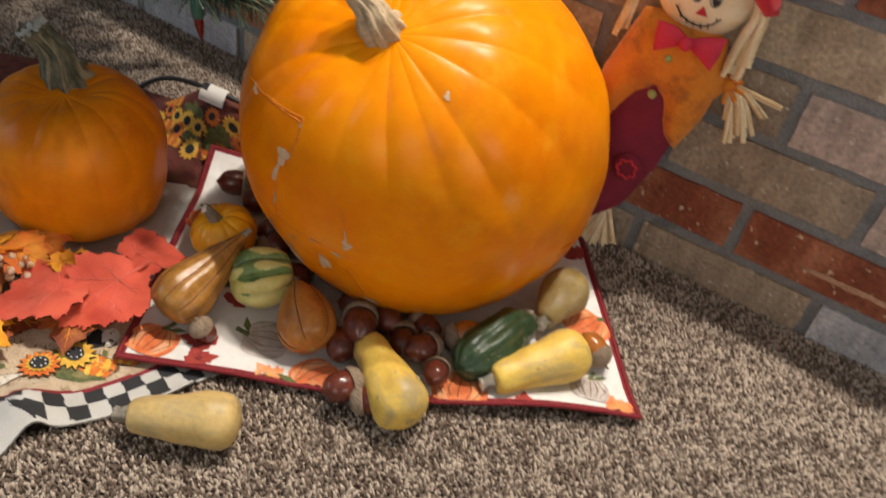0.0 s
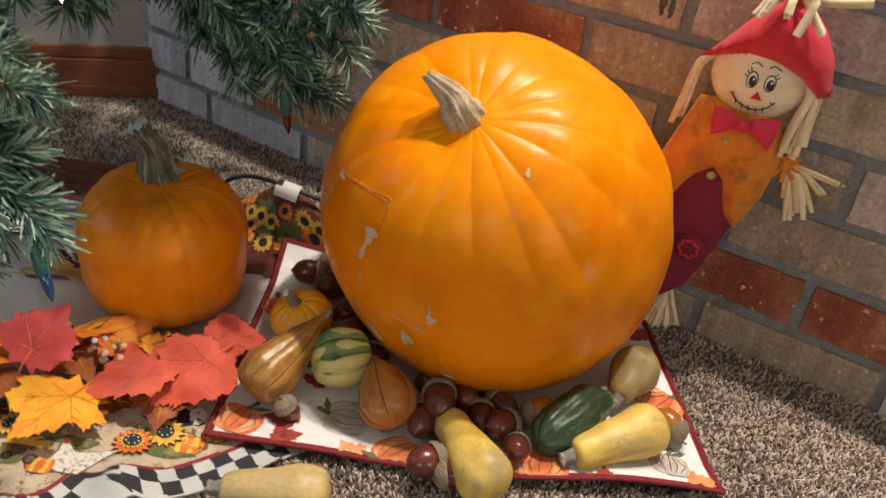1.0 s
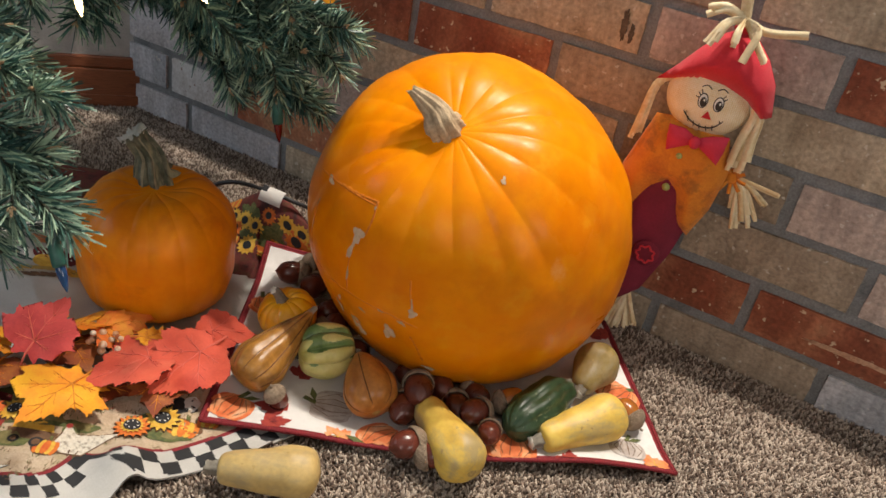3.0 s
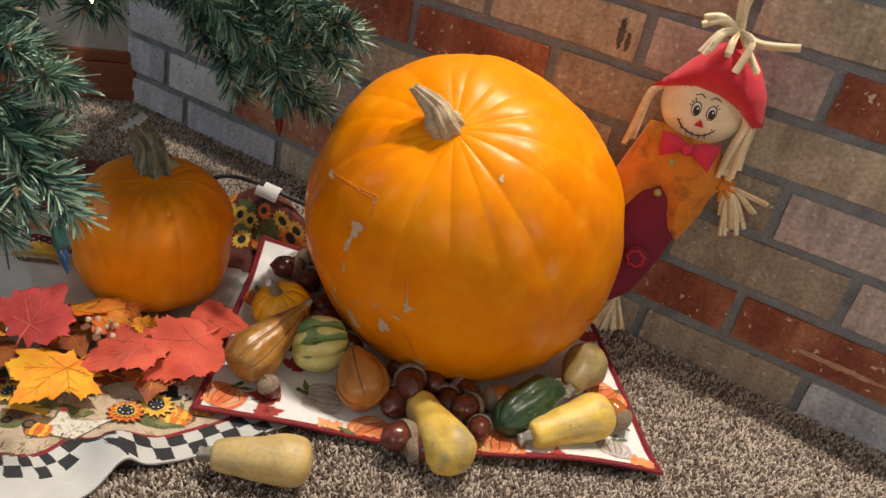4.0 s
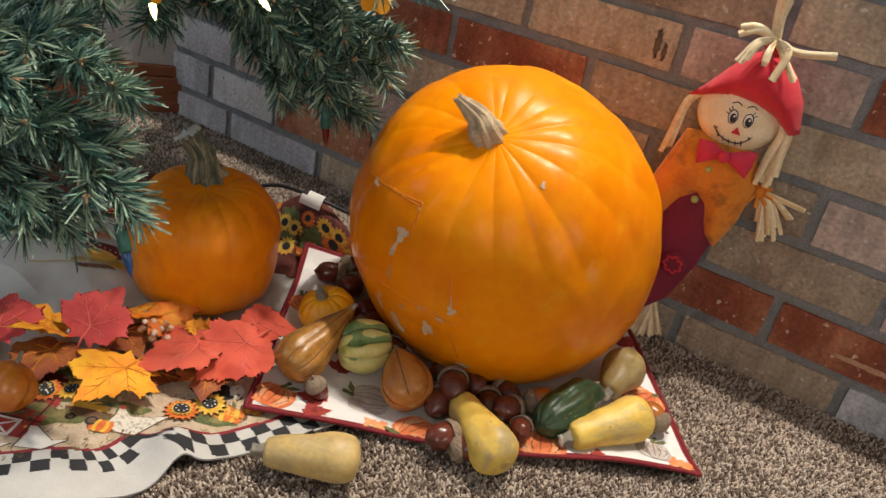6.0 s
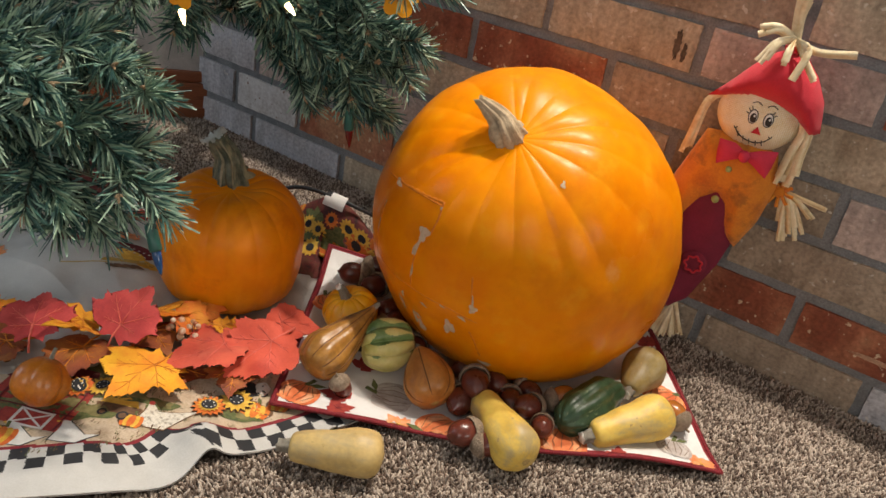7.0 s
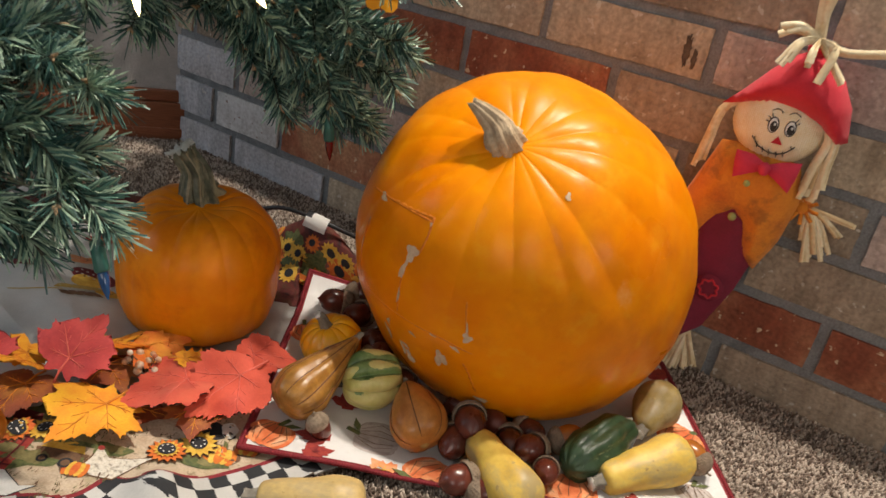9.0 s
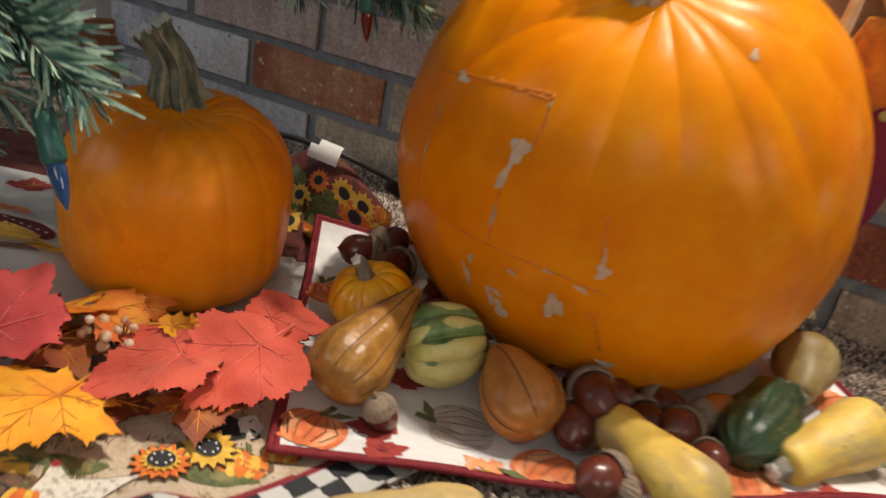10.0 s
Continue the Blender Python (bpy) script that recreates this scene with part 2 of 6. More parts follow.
tagged(to_object("wall_east", bm, PLASTER, smooth=False), "light grey plaster wall with a double window opening", "wall", kind="structure")
slab("wall_north", "plain light grey plaster wall behind the hearth", -2.4, 3.4, 1.7, 1.85, 0, 2.4, PLASTER)

# the corner wall beside the hearth stands at 45 degrees, with its baseboard
M45 = pose(-1.060, 0.053, 0, 0, 0, 47)
bm = bmesh.new()
box(bm, -2.0, 0.9, 0.0, 0.1, 0, 2.4)
side_wall = tagged(to_object("wall_corner", bm, PLASTER, smooth=False), "light grey textured plaster wall beside the brick hearth", "wall", kind="structure")
side_wall.matrix_basis = M45
bm = bmesh.new()
box(bm, -2.0, 0.6, -0.012, -0.001, -0.004, 0.062, 0.002)
box(bm, -2.0, 0.6, -0.0155, -0.0125, 0.002, 0.018, 0.0012)
box(bm, -2.0, 0.6, -0.009, -0.001, 0.063, 0.083, 0.003)
base = tagged(to_object("baseboard", bm, REDWOOD, smooth=False), "red-brown stained wooden baseboard along the plaster wall", "baseboard", kind="structure")
base.matrix_basis = M45

# the raised hearth of bricks, turned a little against the room
PITCH, COURSE, JOINT, COURSES = 0.2032, 0.0677, 0.0125, 8
Z0 = -0.0199
TOP = Z0 + COURSES * COURSE
X_END = -1.055
M_HEARTH = pose(-0.005, -0.0055, 0, 0, 0, -3.07)
bm = bmesh.new()
box(bm, X_END + 0.004, 1.6, 0.005, 0.9, -0.05, TOP)
hearth = tagged(to_object("wall_hearth", bm, MORTAR, smooth=False), "raised fireplace hearth of tan and red bricks with grey mortar", "brick wall", kind="structure")
hearth.matrix_basis = M_HEARTH
bm = bmesh.new()
box(bm, X_END - 0.004, 1.6, -0.002, 0.9, TOP + 0.001, TOP + 0.012, 0.004)
hearth_top = tagged(to_object("hearth_top", bm, SLATE, smooth=False), "flat brown stone slab on top of the hearth", "hearth", kind="structure")
hearth_top.matrix_basis = M_HEARTH

brick_meshes = {}


def brick_mesh(w, kind, mat):
    key = (round(w, 4), kind, mat.name)
    if key not in brick_meshes:
        rnd = random.Random(hash((round(w * 10000), kind)) & 0xFFFF)
        h = COURSE - JOINT
        b = bmesh.new()
        nx, nz = 9, 4
        f = [[b.verts.new((-w / 2 + w * i / nx + (rnd.uniform(-1, 1) * 0.0011 if 0 < i < nx else rnd.uniform(-1, 1) * 0.0007), rnd.uniform(0, 0.0007) + (0.0008 if i in (0, nx) or j in (0, nz) else 0),
                           -h / 2 + h * j / nz + rnd.uniform(-1, 1) * 0.0008)) for j in range(nz + 1)] for i in range(nx + 1)]
        for i in range(nx):
            for j in range(nz):
                b.faces.new((f[i][j], f[i + 1][j], f[i + 1][j + 1], f[i][j + 1]))
        rim = [f[i][0] for i in range(nx + 1)] + [f[nx][j] for j in range(1, nz + 1)] + [f[i][nz] for i in range(nx - 1, -1, -1)] + [f[0][j] for j in range(nz - 1, 0, -1)]
        back = [b.verts.new((v.co.x, 0.02, v.co.z)) for v in rim]
        for k in range(len(rim)):
            j = (k + 1) % len(rim)
            b.faces.new((rim[k], back[k], back[j], rim[j]))
        bmesh.ops.recalc_face_normals(b, faces=b.faces)
        me = bpy.data.meshes.new("brick")
        b.to_mesh(me)
        b.free()
        me.materials.append(mat)
        brick_meshes[key] = me
    return brick_meshes[key]


# the known bricks of each course by their slot (T tan, D dark tan, R red, P pink, G grey, W pale); the rest are tan and pink
COLOURS = {0: {-6: "G", -5: "G", -4: "T", -1: "D", 0: "G"}, 1: {-6: "G", -5: "W", -4: "R", -1: "R", 0: "R", 1: "T"}, 2: {-6: "G", -5: "P", -4: "P", -1: "D", 0: "P"},
           3: {-2: "T", -1: "D", 0: "P"}, 4: {-4: "R", -3: "R", -2: "D", -1: "T", 0: "T"}, 5: {-4: "P", -3: "T", -2: "T", -1: "P", 0: "R"}, 6: {-3: "T", -2: "D", -1: "T", 0: "P"}, 7: {}}
KIND = {"T": BRICK_TAN, "D": BRICK_DARK, "R": BRICK_RED, "P": BRICK_PINK, "G": BRICK_GREY, "W": BRICK_PALE}
rnd = random.Random(4)
for c in range(COURSES):
    shift = 0.0 if c % 2 else 0.5
    i0 = math.floor(X_END / PITCH) - 1
    ends = [(i + shift) * PITCH for i in range(i0, 9)]
    if c == 1:
        ends = [X_END - JOINT, -0.962] + [e for e in ends if e > -0.83]   # a cut brick next to the end
    for e0, e1 in zip(ends, ends[1:]):
        a, b = max(e0 + JOINT / 2, X_END), e1 - JOINT / 2
        if b - a < 0.03:
            continue
        slot = math.floor((a + b) / 2 / PITCH - shift)
        mat = KIND["G" if c == 1 and b < -0.95 else COLOURS[c].get(slot, rnd.choice("TTDPT"))]
        ob = new("brick", brick_mesh(b - a, rnd.randrange(3), mat))
        ob.parent = hearth
        ob.matrix_basis = pose((a + b) / 2 + rnd.uniform(-0.001, 0.001), rnd.uniform(-0.0012, 0.0008), Z0 + (c + 0.5) * COURSE + rnd.uniform(-0.0008, 0.0008), 0, rnd.uniform(-0.25, 0.25), rnd.uniform(-0.3, 0.3))

# dark kiln smudges on one tan brick, a pale scrape along a red one
SMUDGE = material("kiln_smudge", [(0.07, 0.05, 0.035), (0.15, 0.105, 0.07)], 120, 0.9, 0.4, 400, 0.5)
SCRAPE = material("pale_scrape", [(0.42, 0.22, 0.13), (0.54, 0.34, 0.22)], 90, 0.9, 0.4, 400, 0.5)
for name, mat, x, z, half_w, half_h, seed in (("smudge", SMUDGE, -0.232, 0.352, 0.0045, 0.018, 1), ("smudge", SMUDGE, -0.222, 0.345, 0.003, 0.011, 2), ("scrape", SCRAPE, 0.125, 0.0745, 0.060, 0.0035, 3)):
    rn = random.Random(seed)
    bm = bmesh.new()
    ring = []
    for k in range(48):
        a, q = 2 * math.pi * k / 48, rn.uniform(0.62, 1.1)
        ring.append((x + half_w * q * math.cos(a), z + half_h * q * math.sin(a)))
    front = bm.faces.new([bm.verts.new((px, -0.0016, pz)) for px, pz in ring])
    back = bmesh.ops.extrude_face_region(bm, geom=[front])["geom"]
    for v in back:
        if isinstance(v, bmesh.types.BMVert):
            v.co.y += 0.004
    bmesh.ops.recalc_face_normals(bm, faces=bm.faces)
    part(name, bm, mat, hearth, smooth=False)

# ---------------------------------------------------------------- cloths on the floor
from mathutils.bvhtree import BVHTree

NAPKIN_WHITE = material("napkin_cotton", [(0.64, 0.62, 0.60), (0.74, 0.72, 0.70), (0.69, 0.67, 0.66)], 40, 0.9, 0.5, 700, 0.12, spec=0.2, bump_dist=0.0008, sheen=0.1)
SKIRT_CREAM = material("skirt_cotton", [(0.48, 0.465, 0.44), (0.57, 0.555, 0.525)], 30, 0.85, 0.4, 700, 0.12, spec=0.25, bump_dist=0.0008)
SKIRT_BEIGE = material("skirt_printed_ground", [(0.40, 0.29, 0.19), (0.56, 0.44, 0.32), (0.52, 0.40, 0.27)], 55, 0.88, 0.3, 600, 0.35, spec=0.2)
scuffed(SKIRT_BEIGE, (0.15, 0.12, 0.05), 170, 0.60, 0.66, (1, 1, 1), 0.7)
scuffed(SKIRT_BEIGE, (0.24, 0.21, 0.09), 22, 0.56, 0.66, (1, 1, 1), 0.5)
BLACK_PRINT = material("black_print", [(0.012, 0.012, 0.014), (0.025, 0.025, 0.028)], 60, 0.8, 0.2, 500, 0.2)
RED_THREAD = material("red_thread", [(0.17, 0.010, 0.016), (0.27, 0.018, 0.026)], 300, 0.8, 0.5, 900, 0.2)
RED_PRINT = material("red_print", [(0.22, 0.02, 0.02), (0.36, 0.045, 0.03), (0.30, 0.03, 0.03)], 120, 0.85, 0.2, 600, 0.3)
MAROON_PRINT = material("maroon_print", [(0.10, 0.008, 0.012), (0.17, 0.016, 0.02)], 90, 0.85, 0.2, 600, 0.3)
ORANGE_PRINT = material("orange_print", [(0.72, 0.17, 0.05), (0.80, 0.30, 0.12), (0.78, 0.42, 0.24)], 70, 0.85, 0.2, 600, 0.3)
YELLOW_PRINT = material("yellow_print", [(0.62, 0.33, 0.03), (0.78, 0.50, 0.08)], 120, 0.85, 0.2, 600, 0.3)
GREEN_PRINT = material("green_print", [(0.05, 0.07, 0.02), (0.14, 0.15, 0.05), (0.08, 0.10, 0.04)], 160, 0.85, 0.2, 600, 0.3)
BORDER_PRINT = material("dark_harvest_print", [(0.035, 0.010, 0.008), (0.13, 0.022, 0.018), (0.10, 0.045, 0.02)], 70, 0.85, 0.2, 600, 0.4)
GREY_PRINT = material("grey_print", [(0.40, 0.34, 0.31), (0.55, 0.49, 0.46)], 100, 0.85, 0.2, 600, 0.3)
WHITE_PRINT = material("white_print", [(0.66, 0.63, 0.58), (0.76, 0.73, 0.68)], 100, 0.85, 0.2, 600, 0.3)
BROWN_PRINT = material("brown_print", [(0.10, 0.05, 0.025), (0.19, 0.10, 0.05)], 120, 0.85, 0.2, 600, 0.3)


def cloth_mesh(fn, nu, nv, mats, pick, thick):
    """A cloth over the unit square: fn(u, v) gives the upper face's place, pick(i, j) a cell's material."""
    bm = bmesh.new()
    g = [[bm.verts.new(fn(i / nu, j / nv)) for j in range(nv + 1)] for i in range(nu + 1)]
    for i in range(nu):
        for j in range(nv):
            f = bm.faces.new((g[i][j], g[i + 1][j], g[i + 1][j + 1], g[i][j + 1]))
            f.material_index = pick((i + 0.5) / nu, (j + 0.5) / nv)
    bmesh.ops.recalc_face_normals(bm, faces=bm.faces)
    tree = BVHTree.FromBMesh(bm)
    rim = [e for e in bm.edges if e.is_boundary]
    low = {}
    for e in rim:
        for v in e.verts:
            if v not in low:
                low[v] = bm.verts.new(v.co - Vector((0, 0, thick)))
    for e in rim:
        a, b = e.verts
        bm.faces.new((a, b, low[b], low[a])).material_index = e.link_faces[0].material_index
    return bm, tree


def outline_disc(r, n, wob=0.0, seed=0, sx=1.0, sy=1.0):
    rn = random.Random(seed)
    ph = [rn.uniform(0, 6.28) for _ in range(4)]
    return [(sx * r * q * math.cos(a), sy * r * q * math.sin(a)) for a, q in ((2 * math.pi * k / n, 1 + wob * (math.sin(3 * 2 * math.pi * k / n + ph[0]) + 0.6 * math.sin(5 * 2 * math.pi * k / n + ph[1]))) for k in range(n))]


MAPLE = [(0, -0.42), (0.05, -0.40), (0.30, -0.55), (0.32, -0.36), (0.62, -0.30), (0.48, -0.12), (0.95, 0.12), (0.74, 0.22), (0.80, 0.46), (0.52, 0.36), (0.40, 0.42), (0.44, 0.72), (0.30, 0.66), (0.16, 0.92), (0, 1.15)]


def maple_outline():
    return MAPLE + [(-x, y) for x, y in MAPLE[-2:0:-1]]


def decal(bm, tree, outline, at, turn, mat, lift=0.0005, down=Vector((0, 0, -1)), fine=0.012):
    """A flat printed shape laid on a surface: outline in metres round at, turned in degrees."""
    c, s = math.cos(radians(turn)), math.sin(radians(turn))
    axis_z = -down
    ax = Vector((0, 0, 1)).cross(axis_z).normalized() if abs(axis_z.z) < 0.99 else Vector((1, 0, 0))
    ay = axis_z.cross(ax)
    tmp = bmesh.new()
    tmp.faces.new([tmp.verts.new((x * c - y * s, x * s + y * c, 0)) for x, y in outline])
    bmesh.ops.triangulate(tmp, faces=tmp.faces[:])
    for _ in range(3):
        long = [e for e in tmp.edges if e.calc_length() > fine]
        if not long:
            break
        bmesh.ops.subdivide_edges(tmp, edges=long, cuts=1)
        bmesh.ops.triangulate(tmp, faces=[f for f in tmp.faces if len(f.verts) > 3])
    made, ok = {}, {}
    for v in tmp.verts:
        start = Vector(at) + ax * v.co.x + ay * v.co.y + axis_z * 0.08
        hit, nor, _, _ = tree.ray_cast(start, down, 0.3)
        if hit is None:
            continue
        if nor.dot(down) > 0:
            nor = -nor
        made[v] = bm.verts.new(hit + nor * lift)
    for f in tmp.faces:
        if all(v in made for v in f.verts):
            g = bm.faces.new([made[v] for v in f.verts])
            g.material_index = mat
            g.normal_update()
            if g.normal.dot(down) > 0:
                g.normal_flip()
    tmp.free()


# the folded napkin under the big pumpkin
NA, NB, ND, NC = Vector((-0.403, -0.470, 0)), Vector((-0.010, -0.247, 0)), Vector((-0.553, -0.196, 0)), Vector((-0.171, -0.004, 0))


def over_napkin(x, y, margin):
    """How far inside the napkin's four edges, less the margin; works on arrays too."""
    inside = 1.0
    for a, b in ((NA, NB), (NB, NC), (NC, ND), (ND, NA)):
        d = (b - a).normalized()
        inside = np.minimum(inside, d.x * (y - a.y) - d.y * (x - a.x))
    return inside > margin


def napkin_at(u, v):
    p = NA + (NB - NA) * u + (ND - NA) * v + (NC - NB - ND + NA) * u * v
    p.y = min(p.y, -0.010 - 0.0536 * p.x)
    sag = 0.010 * (math.sin(math.pi * u) ** 2) * (1 - v) ** 4
    p += Vector((0.5, -0.86, 0)) * sag
    z = 0.0075 + 0.0035 * math.sin(7 * u + 3) * (1 - v) + 0.0025 * noise.noise(Vector((p.x * 16, p.y * 16, 0.3)))
    z += 0.018 * max(0, v - 0.8) / 0.2 * max(0, 1 - u * 3) + max(0, 0.12 - v) / 0.12 * (0.003 + 0.003 * math.sin(9 * u))
    return Vector((p.x, p.y, max(z, 0.0045)))


def near_edge(u, v):
    return min(u * 0.453, (1 - u) * 0.453, v * 0.29, (1 - v) * 0.29)


bm, NAPKIN_TREE = cloth_mesh(napkin_at, 90, 60, None, lambda u, v: 1 if near_edge(u, v) < 0.0045 else 0, 0.0035)
napkin = tagged(to_object("napkin", bm, [NAPKIN_WHITE, RED_THREAD]), "white cotton napkin with pumpkin and leaf print and red stitched edge", "napkin")
bm = bmesh.new()
edge = [(i / 90, 0) for i in range(91)] + [(1, j / 60) for j in range(1, 61)] + [(i / 90, 1) for i in range(89, -1, -1)] + [(0, j / 60) for j in range(59, -1, -1)]
rim = [napkin_at(u, v) + Vector((0, 0, -0.0008)) for u, v in edge]
tube(bm, rim, 0.0021, 8)
for i in range(len(rim) - 1):
    a, b = rim[i], rim[i + 1]
    for q in (0.0, 0.5):
        p = a.lerp(b, q)
        d = (b - a).normalized()
        w = Vector((-d.y, d.x, 0)) * 0.0026
        tube(bm, [p - w + Vector((0, 0, 0.0006)), p + Vector((0, 0, 0.0022)), p + w + Vector((0, 0, 0.0006))], 0.0006, 4)
part("stitched_hem", bm, RED_THREAD, napkin, "dark red overlocked hem")


def printed_pumpkin(parent, tree, x, y, r, turn, mats, white=False):
    b = bmesh.new()
    for q, (dx, w, m) in enumerate(((-0.62, 0.42, 1), (0.62, 0.42, 1), (-0.3, 0.5, 0), (0.32, 0.5, 0), (0, 0.42, 1))):
        decal(b, tree, [(dx * r * 0.85 + p * w, s * (0.86 - 0.16 * abs(dx))) for p, s in outline_disc(r, 18)], (x, y, 0), turn, m, 0.0004 + 0.00018 * q)
    for dx in (-0.72, -0.4, 0.05, 0.42, 0.78):
        decal(b, tree, [(dx * 0.55 * r - 0.0003, -0.62 * r), (dx * 0.55 * r + 0.0003, -0.62 * r), (dx * 0.95 * r + 0.0005, 0.0), (dx * 0.4 * r + 0.0003, 0.66 * r), (dx * 0.4 * r - 0.0003, 0.66 * r), (dx * 0.95 * r - 0.0003, 0.0)], (x, y, 0), turn, 2, 0.0018)
    decal(b, tree, [(-0.1 * r, 0.65 * r), (0.12 * r, 0.65 * r), (0.3 * r, 1.15 * r), (0.1 * r, 1.2 * r)], (x, y, 0), turn, 3, 0.0016)
    decal(b, tree, [(0.1 * r, 0.7 * r), (0.5 * r, 0.75 * r), (0.85 * r, 1.05 * r), (0.4 * r, 1.0 * r)], (x, y, 0), turn, 3, 0.0014)
    return part("printed_pumpkin", b, mats, parent)


def printed_leaf(parent, tree, x, y, r, turn, m1, m2):
    b = bmesh.new()
    decal(b, tree, [(p * r, q * r) for p, q in maple_outline()], (x, y, 0), turn, 0, 0.0005)
    for ang, ln in ((0, 0.95), (48, 0.75), (-48, 0.75), (105, 0.6), (-105, 0.6)):
        c, s = math.sin(radians(ang)), math.cos(radians(ang))
        decal(b, tree, [(-0.02 * r * s, 0.02 * r * c), (c * ln * r, s * ln * r), (0.02 * r * s, -0.02 * r * c)], (x, y, 0), turn, 1, 0.0009)
    return part("printed_leaf", b, [m1, m2], parent)


ORANGE_SET = [ORANGE_PRINT, material("orange_print_deep", [(0.62, 0.12, 0.03), (0.76, 0.24, 0.09)], 80, 0.85, 0.2, 600, 0.3), BROWN_PRINT, GREEN_PRINT]
WHITE_SET = [material("pale_print", [(0.50, 0.44, 0.40), (0.62, 0.57, 0.54)], 70, 0.85, 0.2, 600, 0.3), GREY_PRINT, BROWN_PRINT, GREEN_PRINT]
for x, y, r, turn in ((-0.400, -0.440, 0.023, 10), (-0.264, -0.388, 0.025, 160), (-0.157, -0.325, 0.026, 200), (-0.098, -0.168, 0.026, -20), (-0.485, -0.285, 0.022, 60), (-0.30, -0.20, 0.02, 30)):
    printed_pumpkin(napkin, NAPKIN_TREE, x + 0.004, y + 0.002, r, turn, ORANGE_SET)
for x, y, r, turn in ((-0.327, -0.377, 0.026, 110), (-0.064, -0.246, 0.020, 20), (-0.48, -0.215, 0.02, 70)):
    printed_pumpkin(napkin, NAPKIN_TREE, x + 0.004, y + 0.002, r, turn, WHITE_SET)
for x, y, r, turn in ((-0.352, -0.432, 0.017, -40), (-0.099, -0.306, 0.016, 25), (-0.148, -0.062, 0.018, 80), (-0.365, -0.408, 0.020, 120), (-0.12, -0.285, 0.013, 200), (-0.375, -0.35, 0.018, 30)):
    printed_leaf(napkin, NAPKIN_TREE, x, y, r, turn, RED_PRINT, MAROON_PRINT)
for x, y, r, turn in ((-0.292, -0.410, 0.017, 70), (-0.030, -0.252, 0.019, -30), (-0.13, -0.11, 0.014, 10), (-0.22, -0.36, 0.014, 100)):
    printed_leaf(napkin, NAPKIN_TREE, x, y, r, turn, ORANGE_PRINT, YELLOW_PRINT)

# the tree skirt: u runs along the hem, v inwards from it
HEM = spline([(-1.05, -0.98, 0), (-0.80, -0.93, 0), (-0.62, -0.82, 0), (-0.482, -0.700, 0), (-0.425, -0.640, 0), (-0.398, -0.602, 0), (-0.396, -0.557, 0), (-0.378, -0.536, 0), (-0.340, -0.454, 0), (-0.325, -0.36, 0), (-0.40, -0.22, 0), (-0.52, -0.145, 0), (-0.60, -0.13, 0), (-0.72, -0.135, 0), (-0.86, -0.17, 0), (-1.0, -0.25, 0)], 241)
HEART = Vector((-0.93, -0.50, 0))
HEM_LEN = [0.0]
for a, b in zip(HEM, HEM[1:]):
    HEM_LEN.append(HEM_LEN[-1] + (b - a).length)


def skirt_at(u, v):
    i = min(u * 240, 239.999)
    k = int(i)
    p = HEM[k].lerp(HEM[k + 1], i - k)
    q = p.lerp(HEART, 0.93 * v)
    d = (p - HEART).length * 0.93 * v
    s = HEM_LEN[k] + (HEM_LEN[k + 1] - HEM_LEN[k]) * (i - k)
    z = 0.006 + 0.004 * noise.noise(q * 9) + 0.002 * noise.noise(q * 28)
    if d > 0.15:
        z += 0.007 * (0.35 - abs(noise.noise(Vector((q.x * 9 + q.y * 5, q.y * 17 - q.x * 6, 3.0)))))
    # folds at the hem, a billow behind the leaves, the rolled back edge
    z += 0.022 * math.exp(-((q - Vector((-0.412, -0.548, 0))).length / 0.022) ** 2)
    z += 0.008 * math.exp(-((q - Vector((-0.47, -0.64, 0))).length / 0.045) ** 2)
    z += 0.034 * math.exp(-((q - Vector((-0.73, -0.45, 0))).length / 0.085) ** 2)
    z += 0.022 * math.exp(-((q - Vector((-0.62, -0.44, 0))).length / 0.05) ** 2) * 0.6
    back = math.exp(-((q.x + 0.57) / 0.075) ** 2) * (1 if q.y > -0.30 else 0)
    z += 0.072 * back * math.exp(-((q.y + 0.165) / 0.030) ** 2)
    if (q - Vector((-0.6, -0.32, 0))).length < 0.075:
        z = min(z, 0.010)
    # under the napkin the skirt lies flat
    if over_napkin(q.x, q.y, -0.012):
        z = min(z, 0.003)
    return Vector((q.x, q.y, max(z, 0.0025)))


def skirt_pick(u, v):
    i = min(int(u * 240), 239)
    p = HEM[i].lerp(HEM[i + 1], u * 240 - i)
    d = (p - HEART).length * 0.93 * v
    if p.y > -0.40:
        return 4 if p.y > -0.24 and p.x < -0.44 and d < 0.150 else 0
    # square to the hem: the print follows the edge, not the folds towards the pole
    inward = (HEART - p).normalized()
    run = (HEM[min(i + 9, 240)] - HEM[max(i - 8, 0)]).normalized()
    s = HEM_LEN[i] + (u * 240 - i) * (HEM_LEN[i + 1] - HEM_LEN[i]) + d * inward.dot(run)
    d *= abs(inward.cross(run).z)
    # the plain margin is turned under past the fold
    w = 0.030 - 0.027 * max(0.0, min(1.0, (p.y + 0.565) / 0.012))
    if d < w:
        return 0
    if d < w + 0.027:
        return 2 if (math.floor(s / 0.0155) + int((d - w) / 0.0135)) % 2 else 0
    if d < w + 0.031:
        return 3
    return 1 if d < 0.165 else 0


bm, SKIRT_TREE = cloth_mesh(skirt_at, 1200, 230, None, skirt_pick, 0.0018)
skirt = tagged(to_object("tree_skirt", bm, [SKIRT_CREAM, SKIRT_BEIGE, BLACK_PRINT, RED_THREAD, BORDER_PRINT]), "cream cotton tree skirt with farm print and checkered black-white hem", "tree skirt")

